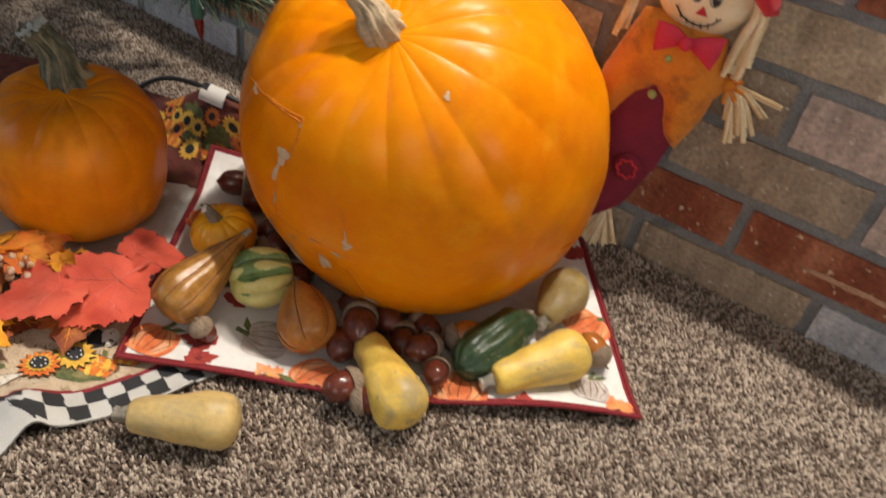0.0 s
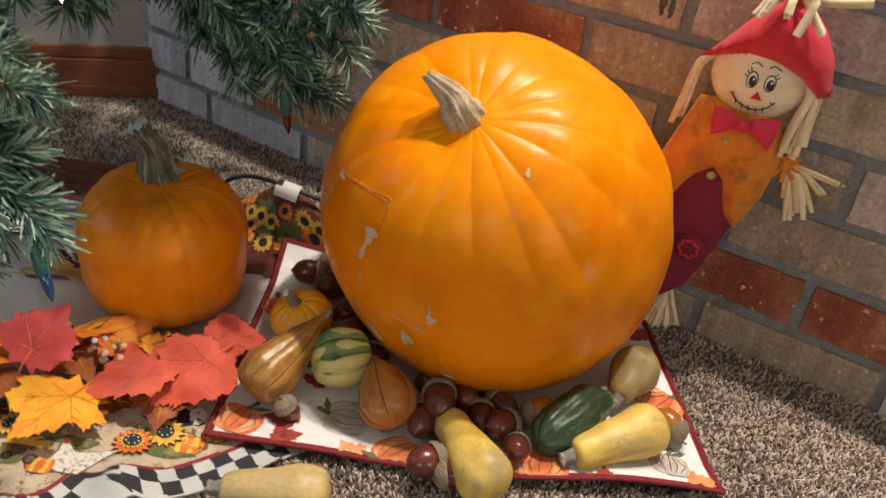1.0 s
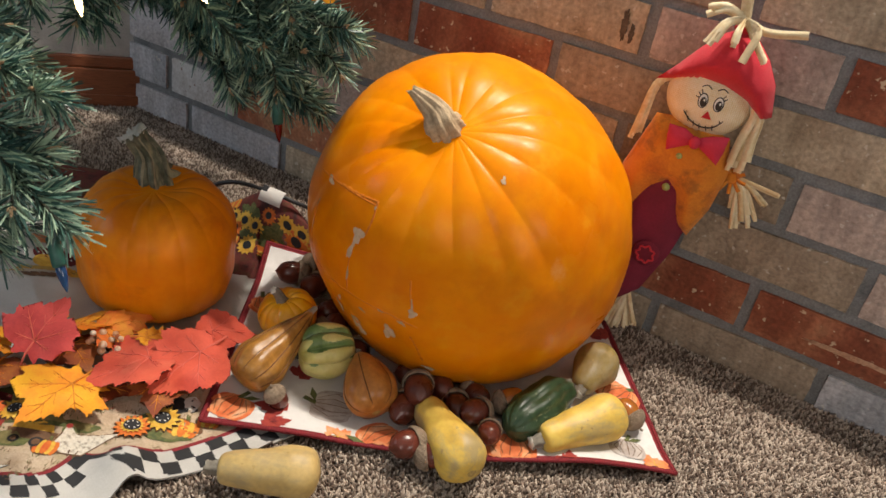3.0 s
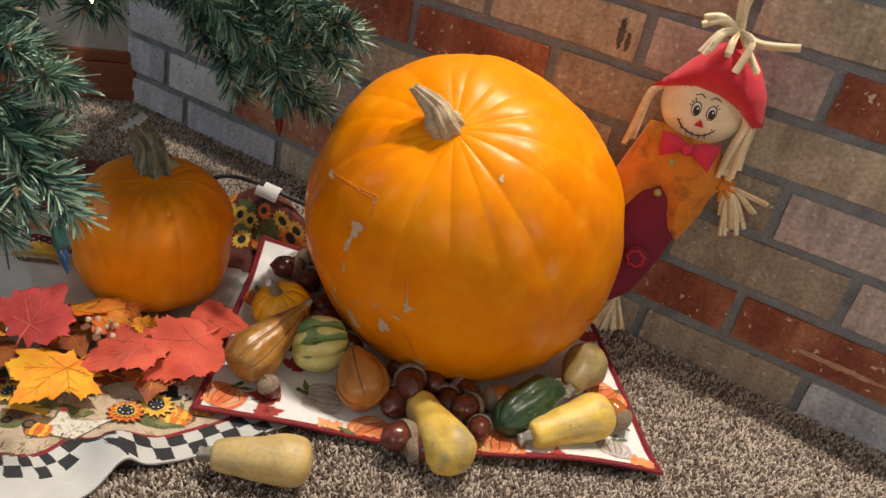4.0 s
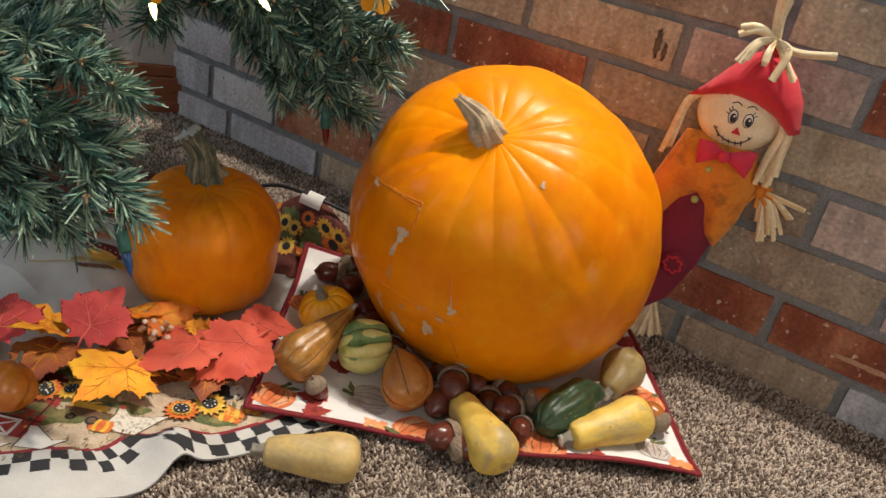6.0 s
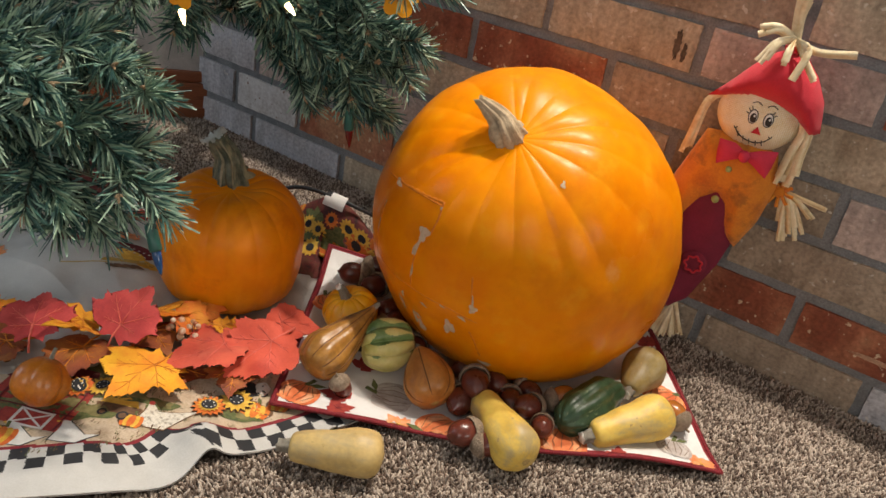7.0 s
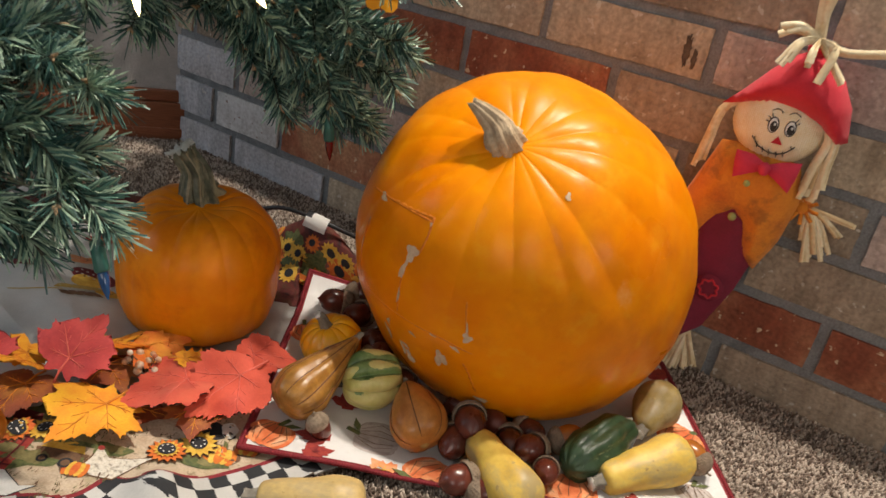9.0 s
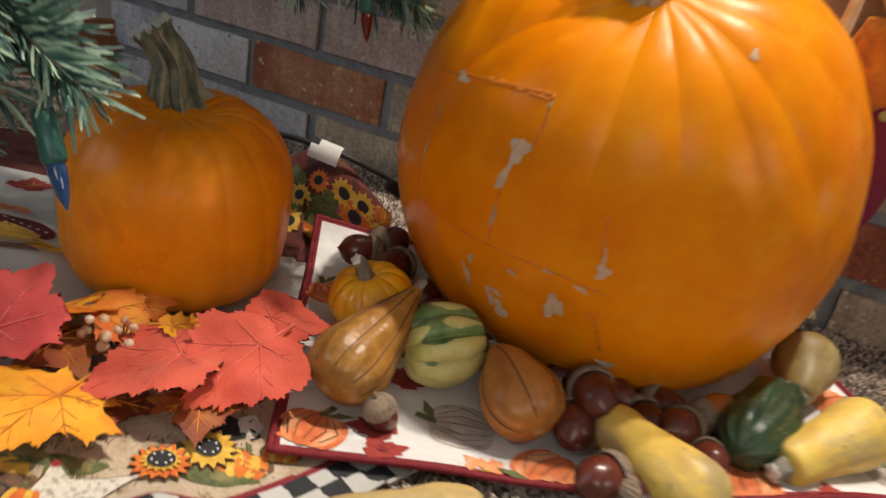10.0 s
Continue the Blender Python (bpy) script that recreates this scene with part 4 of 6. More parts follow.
# ---------------------------------------------------------------- acorns
ACORN_NUT = material("acorn_nut", [(0.075, 0.017, 0.011), (0.14, 0.032, 0.019), (0.10, 0.022, 0.014)], 30, 0.28, 0.2, 200, 0.3, coat=0.15, vary=0.3)
ACORN_GOLD = material("acorn_nut_amber", [(0.34, 0.11, 0.02), (0.48, 0.18, 0.03)], 30, 0.24, 0.1, 200, 0.2, coat=0.4)
ACORN_CAP = material("acorn_cap", [(0.14, 0.10, 0.065), (0.27, 0.20, 0.14), (0.20, 0.15, 0.10)], 120, 0.9, 0.6, 400, 0.4)


def acorn_at(p, tip, nut=ACORN_NUT, size=1.0, label="shiny dark red-brown acorn with a rough cap", cap=True):
    """An acorn whose nut points along tip, its middle at p."""
    d = Vector(tip).normalized()
    thing = empty("acorn", along(Vector(p) - d * 0.006 * size, Vector(p) + d * 0.02), label=label, category="acorn", group="acorns")
    b = lathe([(k * size, r * size) for k, r in ((-0.010, 0.0), (-0.006, 0.010), (0.003, 0.0143), (0.013, 0.0146), (0.022, 0.0112), (0.0268, 0.0048), (0.029, 0.0012), (0.031, 0.0))], 22, 28)
    part("nut", b, nut, thing)
    if cap:
        b = lathe([(k * size, r * size) for k, r in ((-0.0155, 0.0), (-0.0145, 0.006), (-0.010, 0.0128), (-0.003, 0.0162), (0.0005, 0.0163), (0.001, 0.0150), (-0.002, 0.012), (-0.0025, 0.0))], 20, 30)
        for i in range(150):
            a, q = i * 2.39996, (i + 0.5) / 150
            x = -0.0148 + 0.0146 * q
            r = 0.0168 * math.sqrt(max(0.02, 1 - (1 - q) ** 2)) * 0.985
            c = Vector((x, r * math.cos(a), r * math.sin(a))) * size
            o = Vector((-0.5, math.cos(a), math.sin(a))).normalized()
            t1 = o.orthogonal().normalized()
            t2 = o.cross(t1)
            w = 0.0013 * size
            base_ring = [b.verts.new(c + t1 * w), b.verts.new(c + t2 * w), b.verts.new(c - t1 * w), b.verts.new(c - t2 * w)]
            top = b.verts.new(c + o * 0.0011 * size + Vector((0.0006, 0, 0)) * size)
            for k in range(4):
                b.faces.new((base_ring[k], base_ring[(k + 1) % 4], top))
        part("cap", b, ACORN_CAP, thing, "scaly grey-brown cap", smooth=False)
        b = bmesh.new()
        tube(b, [(-0.014 * size, 0, 0), (-0.018 * size, 0.0005, 0.0006), (-0.020 * size, 0.001, 0.002)], [0.0016, 0.0012, 0.0013], 6)
        part("stalk", b, ACORN_CAP, thing)
    return thing


for p, tip, nut, size, has_cap in (
        ((-0.259, -0.334, 0.040), (0.5, -0.8, 0.1), ACORN_NUT, 1.1, True), ((-0.252, -0.301, 0.026), (0.8, -0.5, 0.1), ACORN_NUT, 1.0, True),
        ((-0.263, -0.347, 0.023), (0.1, -1, 0.0), ACORN_NUT, 1.1, True), ((-0.235, -0.388, 0.023), (-0.5, -0.8, 0.0), ACORN_NUT, 1.0, True),
        ((-0.212, -0.384, 0.020), (0.75, 0.45, 0.2), ACORN_NUT, 0.95, True), ((-0.182, -0.326, 0.022), (0.25, -0.75, 0.35), ACORN_NUT, 0.85, True),
        ((-0.226, -0.312, 0.022), (0.5, -0.8, 0.1), ACORN_NUT, 1.0, True), ((-0.204, -0.312, 0.026), (-0.4, -0.9, 0.3), ACORN_NUT, 1.0, True),
        ((-0.219, -0.284, 0.021), (0.9, -0.3, 0.1), ACORN_NUT, 0.95, True), ((-0.186, -0.272, 0.023), (0.6, 0.6, 0.3), ACORN_GOLD, 0.95, True),
        ((-0.489, -0.231, 0.026), (-0.7, -0.6, 0.1), ACORN_NUT, 1.05, True), ((-0.456, -0.234, 0.024), (-0.1, -1, 0.1), ACORN_NUT, 1.1, True),
        ((-0.410, -0.262, 0.023), (-0.3, -0.9, 0.1), ACORN_NUT, 1.1, True), ((-0.482, -0.196, 0.026), (0.6, 0.7, 0.1), ACORN_NUT, 1.0, True),
        ((-0.283, -0.298, 0.022), (-0.7, -0.6, 0.1), ACORN_NUT, 1.0, True), ((-0.395, -0.285, 0.022), (0.4, 0.8, 0.2), ACORN_NUT, 1.0, True),
        ((-0.350, -0.305, 0.022), (0.3, -0.8, 0.1), ACORN_NUT, 1.0, True), ((-0.078, -0.206, 0.021), (-0.75, 0.35, 0.25), ACORN_GOLD, 0.95, True)):
    acorn_at(Vector(p) + Vector((0.005, -0.001, 0.0005)), tip, nut, size * 0.88, "shiny amber acorn with a rough cap" if nut is ACORN_GOLD else "shiny dark red-brown acorn with a rough cap")
acorn_at((-0.3655, -0.4085, 0.0165), (0.25, 0.35, -0.9), ACORN_NUT, 0.66, "acorn lying cap up on the napkin")

# ---------------------------------------------------------------- prints on the tree skirt
def motif(name, shapes, x, y, turn, mats):
    """shapes: (outline, dx, dy, turn, material index); one printed picture."""
    b = bmesh.new()
    c, s = math.cos(radians(turn)), math.sin(radians(turn))
    for q, (line, dx, dy, tr, m) in enumerate(shapes):
        decal(b, SKIRT_TREE, line, (x + dx * c - dy * s, y + dx * s + dy * c, 0), turn + tr, m, 0.0005 + 0.0001 * q, fine=0.009)
    if len(b.faces):
        part(name, b, mats, skirt)
    else:
        b.free()


def rect(w, h):
    return [(-w / 2, -h / 2), (w / 2, -h / 2), (w / 2, h / 2), (-w / 2, h / 2)]


def petal(l, w):
    return [(0, 0), (w * 0.5, l * 0.35), (w * 0.38, l * 0.7), (0, l), (-w * 0.38, l * 0.7), (-w * 0.5, l * 0.35)]


def sunflower(x, y, r, turn, red=False):
    shapes = [(petal(r * 1.04, r * 0.5), 0, 0, k * 24 + 12, 2) for k in range(15)] + [(petal(r * 0.98, r * 0.40), 0, 0, k * 24 + 12, 3 if red else 0) for k in range(15)]
    if red:
        shapes += [(petal(r * 0.66, r * 0.26), 0, 0, k * 24 + 12, 0) for k in range(15)]
    shapes += [(outline_disc(r * 0.44, 16), 0, 0, 0, 1)]
    shapes += [(outline_disc(r * 0.05, 6), r * 0.3 * math.cos(k * 0.9), r * 0.3 * math.sin(k * 0.9), 0, 4) for k in range(7)]
    motif("printed_sunflower", shapes, x, y, turn, [YELLOW_PRINT, BLACK_PRINT, BROWN_PRINT, ORANGE_RED, WHITE_PRINT])


ORANGE_RED = material("orange_red_print", [(0.60, 0.11, 0.02), (0.72, 0.22, 0.03)], 120, 0.85, 0.2, 600, 0.3)
UP = 26
sunflower(-0.442, -0.513, 0.0165, UP, True)
sunflower(-0.431, -0.488, 0.0165, UP)
sunflower(-0.551, -0.572, 0.015, UP, True)
sunflower(-0.534, -0.558, 0.0145, UP)
sunflower(-0.60, -0.70, 0.016, UP, True)
sunflower(-0.585, -0.68, 0.015, UP)


def skirt_pumpkin(x, y, r, turn=UP):
    shapes = [(outline_disc(r, 18, 0.02, 1, 1.15, 0.85), 0, 0, 0, 3)]
    for dx, m in ((-0.62, 0), (0.62, 0), (-0.32, 1), (0.32, 1), (0, 0)):
        shapes.append((outline_disc(r * 0.78, 16, 0.0, 1, 0.38, 0.95), dx * r, 0, 0, m))
    shapes += [(rect(r * 0.2, r * 0.5), 0, r * 0.95, 12, 2)]
    motif("printed_pumpkin", shapes, x, y, turn, [ORANGE_RED, YELLOW_PRINT, GREEN_PRINT, BROWN_PRINT])


for x, y, r in ((-0.410, -0.484, 0.015), (-0.478, -0.572, 0.011), (-0.545, -0.655, 0.016), (-0.585, -0.645, 0.013), (-0.66, -0.74, 0.016), (-0.40, -0.462, 0.011)):
    skirt_pumpkin(x, y, r)
# barn with white trim, hay cart, hen, two geese, a cow's head behind the red leaves
W = 1.65
motif("printed_barn", [([(p * W, q * W) for p, q in line], dx * W, dy * W, tr, m) for line, dx, dy, tr, m in ((rect(0.052, 0.034), 0, 0, 0, 0), ([(-0.028, 0.017), (0.028, 0.017), (0.018, 0.036), (-0.018, 0.036)], 0, 0, 0, 3), (rect(0.013, 0.010), 0.0, 0.008, 0, 1), (rect(0.010, 0.007), 0.0, 0.008, 0, 2),
                       (rect(0.052, 0.0012), 0, -0.003, 0, 3), (rect(0.020, 0.0135), 0.006, -0.0105, 0, 1), (rect(0.0165, 0.0105), 0.006, -0.0105, 0, 0), (rect(0.019, 0.0012), 0.006, -0.0105, 33, 1), (rect(0.019, 0.0012), 0.006, -0.0105, -33, 1), (rect(0.0012, 0.034), -0.02, 0, 0, 3), (rect(0.0012, 0.034), 0.022, 0, 0, 3))],
      -0.560, -0.612, UP - 4, [RED_PRINT, WHITE_PRINT, BLACK_PRINT, MAROON_PRINT])
motif("printed_cart", [([(-0.02, 0.004), (0.018, 0.004), (0.014, 0.013), (0.0, 0.018), (-0.013, 0.013)], 0, 0, 0, 0), ([(-0.022, 0.005), (0.022, 0.005), (0.018, -0.006), (-0.018, -0.006)], 0, 0, 0, 1), (outline_disc(0.0058, 14), 0.008, -0.008, 0, 2), (outline_disc(0.0036, 12), 0.008, -0.008, 0, 1), (outline_disc(0.0045, 14), -0.011, -0.008, 0, 2), (outline_disc(0.0025, 12), -0.011, -0.008, 0, 1)],
      -0.500, -0.569, UP, [YELLOW_PRINT, BROWN_PRINT, BLACK_PRINT])
FEATHER = material("speckled_print", [(0.34, 0.29, 0.23), (0.66, 0.60, 0.50), (0.70, 0.64, 0.55)], 260, 0.85, 0.2, 700, 0.5)
HEN = [(p * 1.25, q * 1.25) for p, q in ((-0.016, -0.006), (-0.008, -0.012), (0.006, -0.011), (0.013, -0.002), (0.023, 0.012), (0.010, 0.008), (-0.004, 0.006), (-0.010, 0.012), (-0.014, 0.012), (-0.014, 0.004))]
motif("printed_hen", [([(p * 1.08, q * 1.1) for p, q in HEN], 0, 0, 0, 1), (HEN, 0, 0, 0, 0), (outline_disc(0.003, 8), -0.0155, 0.0165, 0, 2), (rect(0.0012, 0.008), -0.003, -0.014, 8, 1), (rect(0.0012, 0.008), 0.003, -0.014, -8, 1)], -0.463, -0.551, UP, [FEATHER, BROWN_PRINT, RED_PRINT])
GOOSE = [(p * 1.1, q * 1.1) for p, q in ((-0.014, -0.008), (0.008, -0.008), (0.020, 0.006), (0.010, 0.003), (0.000, 0.001), (-0.007, 0.004), (-0.009, 0.018), (-0.015, 0.018), (-0.013, 0.010))]
for x, y in ((-0.531, -0.648), (-0.499, -0.619), (-0.62, -0.735)):
    motif("printed_goose", [([(p * 1.09, q * 1.09) for p, q in GOOSE], 0, 0, 0, 1), (GOOSE, 0, 0, 0, 0), (rect(0.005, 0.0024), -0.0185, 0.0172, 0, 2)], x, y, UP, [WHITE_PRINT, BLACK_PRINT, YELLOW_PRINT])
motif("printed_cow", [(outline_disc(0.017, 20, 0.12, 4, 1.25, 0.75), 0, 0, 0, 0), (outline_disc(0.008, 14, 0.1, 2, 0.9, 1.25), 0.017, 0.006, 0, 1), (outline_disc(0.0012, 8), 0.0165, 0.009, 0, 0), (outline_disc(0.0045, 12), -0.004, 0.004, 0, 1)], -0.440, -0.468, UP, [BLACK_PRINT, WHITE_PRINT])
# grass tufts along the band
rn = random.Random(21)
b = bmesh.new()
for k in range(260):
    u = rn.uniform(0.10, 0.55)
    v = rn.uniform(0.11, 0.36)
    p = skirt_at(u, v)
    for q in range(5):
        a = rn.uniform(-35, 35)
        decal(b, SKIRT_TREE, [(-0.0005, 0), (0.0005, 0), (0.0002, rn.uniform(0.003, 0.006))], (p.x + rn.uniform(-0.004, 0.004), p.y + rn.uniform(-0.003, 0.003), 0), UP + a, rn.randrange(2), 0.0004)
tagged(part("printed_grass", b, [GREEN_PRINT, BROWN_PRINT], skirt), kind="stuff")
for k in range(16):
    u = 0.14 + 0.36 * k / 16
    p = skirt_at(u, rn.uniform(0.26, 0.33))
    motif("printed_bush", [(outline_disc(0.014, 20, 0.18, k, 1.4, 0.7), 0, 0, 0, 0), (outline_disc(0.008, 16, 0.2, k + 3, 1.3, 0.7), 0.006, 0.002, 0, 1)], p.x, p.y, UP + rn.uniform(-10, 10), [GREEN_PRINT, material("olive_print", [(0.16, 0.14, 0.05), (0.26, 0.22, 0.09)], 160, 0.85, 0.2, 600, 0.3) if k == 0 else bpy.data.materials["olive_print"]])
for x, y, r in ((-0.520, -0.590, 0.020), (-0.541, -0.592, 0.016), (-0.507, -0.550, 0.016), (-0.436, -0.494, 0.014), (-0.600, -0.645, 0.02), (-0.478, -0.540, 0.012), (-0.415, -0.500, 0.013)):
    motif("printed_bush", [(outline_disc(r, 24, 0.2, int(r * 9000), 1.4, 0.6), 0, 0, 0, 0), (outline_disc(r * 0.6, 18, 0.22, int(r * 7000), 1.3, 0.6), r * 0.3, r * 0.15, 0, 1)], x, y, UP, [GREEN_PRINT, bpy.data.materials["olive_print"]])
# loose prints on the cream middle: a wheat ear, a spotted acorn, leaves
motif("printed_wheat", [(rect(0.0016, 0.05), 0, -0.02, 0, 0)] + [(petal(0.018, 0.007), (k % 2 - 0.5) * 0.005, -0.004 + k * 0.0045, 28 * (1 if k % 2 else -1) * -1, k % 2) for k in range(9)], -0.688, -0.437, -38, [material("wheat_print", [(0.42, 0.27, 0.06), (0.52, 0.36, 0.10)], 120, 0.85, 0.2, 600, 0.3), BROWN_PRINT])
motif("printed_acorn", [(outline_disc(0.020, 20, 0.02, 1, 1.2, 0.9), 0, 0, 0, 0), (outline_disc(0.0165, 20, 0.02, 2, 1.0, 1.0), 0.004, -0.017, 0, 1)] + [(outline_disc(0.0014, 6), -0.016 + 0.0065 * (k % 6), -0.006 + 0.009 * (k // 6), 0, 2) for k in range(12)], -0.70, -0.385, 20, [MAROON_PRINT, YELLOW_PRINT, WHITE_PRINT])
for x, y, r, tr, ms in ((-0.662, -0.352, 0.020, 30, (RED_PRINT, MAROON_PRINT)), (-0.742, -0.36, 0.024, 110, (ORANGE_PRINT, BROWN_PRINT)), (-0.66, -0.395, 0.016, 70, (YELLOW_PRINT, BROWN_PRINT)), (-0.76, -0.43, 0.022, 10, (MAROON_PRINT, RED_PRINT)), (-0.655, -0.29, 0.022, 190, (RED_PRINT, MAROON_PRINT)), (-0.79, -0.30, 0.024, 50, (RED_PRINT, YELLOW_PRINT)), (-0.80, -0.50, 0.02, 20, (ORANGE_PRINT, YELLOW_PRINT))):
    printed_leaf(skirt, SKIRT_TREE, x, y, r, tr, *ms)
# the turned-up back edge shows the dark harvest border
lean = Vector((0.1, 0.75, -0.65)).normalized()
rn = random.Random(31)
for row in range(4):
    for col in range(9):
        dx, dz = -0.078 + 0.0195 * col + rn.uniform(-0.004, 0.004) + (0.009 if row % 2 else 0), 0.030 - 0.018 * row + rn.uniform(-0.003, 0.003)
        m, r = rn.choice((0, 1, 1, 2, 2, 3)), rn.uniform(0.010, 0.0145)
        at = (-0.565 + dx, -0.200, 0.036 + dz)
        b = bmesh.new()
        if m == 2:
            for k, (q, mm) in enumerate(((-0.6, 0), (0.6, 0), (-0.3, 1), (0.3, 1), (0, 0))):
                decal(b, SKIRT_TREE, outline_disc(r * 0.8, 14, 0, 1, 0.42, 0.8), (at[0] + q * r, at[1], at[2]), 0, mm, 0.0008 + 0.0001 * k, lean, 0.009)
        elif m == 3:
            decal(b, SKIRT_TREE, outline_disc(r * 0.8, 18, 0.25, row + col), at, 0, 3, 0.0007, lean, 0.009)
        else:
            for k in range(13):
                decal(b, SKIRT_TREE, petal(r, r * 0.5), at, k * 27.7, m, 0.0009 + 0.00003 * k, lean, 0.009)
            decal(b, SKIRT_TREE, outline_disc(r * 0.42, 12), at, 0, 2, 0.0015, lean, 0.009)
        if len(b.faces):
            part(("printed_flower", "printed_flower", "printed_pumpkin", "printed_bush")[m], b, [ORANGE_RED, YELLOW_PRINT, BLACK_PRINT, GREEN_PRINT], skirt)
        else:
            b.free()

# the black lamp cord that runs over the turned-up edge, with its white paper tag
CORD = material("black_cord", [(0.010, 0.010, 0.011), (0.02, 0.02, 0.022)], 80, 0.45, 0.1, 300, 0.1)
PAPER = material("white_paper", [(0.74, 0.72, 0.68), (0.8, 0.78, 0.74)], 60, 0.8, 0.2, 400, 0.05)
cord = empty("power_cord", label="black electric cord with a white tag behind the pumpkins", category="cord")
b = bmesh.new()
tube(b, spline([(-0.80, -0.22, 0.012), (-0.70, -0.21, 0.03), (-0.625, -0.198, 0.083), (-0.575, -0.183, 0.087), (-0.535, -0.165, 0.076), (-0.49, -0.115, 0.045), (-0.45, -0.06, 0.015), (-0.40, -0.03, 0.008)], 60), 0.0028, 8)
part("cable", b, CORD, cord)
b = bmesh.new()
box(b, -0.018, 0.018, -0.006, 0.006, -0.008, 0.008, 0.003)
plug = part("plug", b, CORD, cord)
plug.matrix_basis = pose(-0.505, -0.125, 0.048, 20, 30, 50)
b = bmesh.new()
g = [[b.verts.new((-0.014 + 0.028 * i / 8, 0.012 * math.sin(2.6 * j / 8 - 1.3), 0.015 * math.cos(2.6 * j / 8 - 1.3))) for j in range(9)] for i in range(9)]
for i in range(8):
    for j in range(8):
        b.faces.new((g[i][j], g[i + 1][j], g[i + 1][j + 1], g[i][j + 1])).material_index = 1 if (i < 2 and 3 <= j < 6) else 0
tag = part("tag", b, [PAPER, BLACK_PRINT], cord, "white paper tag with a black square")
tag.matrix_basis = pose(-0.562, -0.181, 0.078, 25, 12, 20)

# ---------------------------------------------------------------- the autumn leaves
LEAF_RED = material("leaf_coral_red", [(0.52, 0.045, 0.020), (0.66, 0.085, 0.040), (0.58, 0.06, 0.028)], 25, 0.7, 0.5, 500, 0.2, bump_dist=0.0008, sheen=0.2)
LEAF_ROSE = material("leaf_rose_red", [(0.46, 0.034, 0.032), (0.60, 0.070, 0.060), (0.52, 0.046, 0.042)], 25, 0.7, 0.5, 500, 0.2, bump_dist=0.0008)
LEAF_GOLD = material("leaf_gold", [(0.72, 0.25, 0.010), (0.80, 0.37, 0.014), (0.82, 0.42, 0.016)], 22, 0.7, 0.5, 500, 0.2, bump_dist=0.0008)
LEAF_ORANGE = material("leaf_orange", [(0.62, 0.06, 0.01), (0.72, 0.16, 0.015), (0.76, 0.30, 0.02)], 22, 0.7, 0.5, 500, 0.2, bump_dist=0.0008)
LEAF_BROWN = material("leaf_brown", [(0.16, 0.03, 0.012), (0.30, 0.07, 0.02), (0.40, 0.13, 0.03)], 25, 0.6, 0.5, 500, 0.3, bump_dist=0.0008)
scuffed(LEAF_GOLD, (0.78, 0.17, 0.008), 15, 0.45, 0.66, amount=0.85)
scuffed(LEAF_ORANGE, (0.80, 0.36, 0.02), 20, 0.50, 0.62, amount=0.8)
scuffed(LEAF_RED, (0.66, 0.13, 0.06), 24, 0.50, 0.66, amount=0.6)
scuffed(LEAF_ROSE, (0.30, 0.012, 0.02), 24, 0.50, 0.66, amount=0.6)
scuffed(LEAF_BROWN, (0.52, 0.20, 0.03), 26, 0.52, 0.66, amount=0.7)
VEIN_DARK = material("leaf_vein", [(0.64, 0.20, 0.02), (0.72, 0.28, 0.03)], 60, 0.8, 0.2, 400, 0.2)
VEIN_PALE = material("leaf_vein_pale", [(0.66, 0.12, 0.085), (0.74, 0.17, 0.12)], 60, 0.8, 0.2, 400, 0.2)
BROAD = [(0, -0.38), (0.16, -0.50), (0.34, -0.46), (0.44, -0.34), (0.58, -0.32), (0.62, -0.16), (0.80, -0.08), (0.86, 0.12), (0.74, 0.20), (0.74, 0.38), (0.58, 0.44), (0.56, 0.62), (0.40, 0.66), (0.34, 0.84), (0.18, 0.92), (0.0, 1.12)]


def leaf_outline(kind, seed):
    rn = random.Random(seed)
    half = MAPLE if kind == "maple" else BROAD
    pts = half + [(-x, y) for x, y in half[-2:0:-1]]
    out = []
    for i, (x, y) in enumerate(pts):
        nx, ny = pts[(i + 1) % len(pts)]
        out.append((x * rn.uniform(0.95, 1.05), y * rn.uniform(0.96, 1.04)))
        ln = math.hypot(nx - x, ny - y)
        k = 3 if kind == "maple" else 4
        for j in range(1, k + 1):
            t = j / (k + 1)
            px, py = x + (nx - x) * t, y + (ny - y) * t
            w = rn.uniform(0.94, 0.98) if j % 2 else rn.uniform(1.0, 1.05)
            out.append((px * w, py * w))
    return out


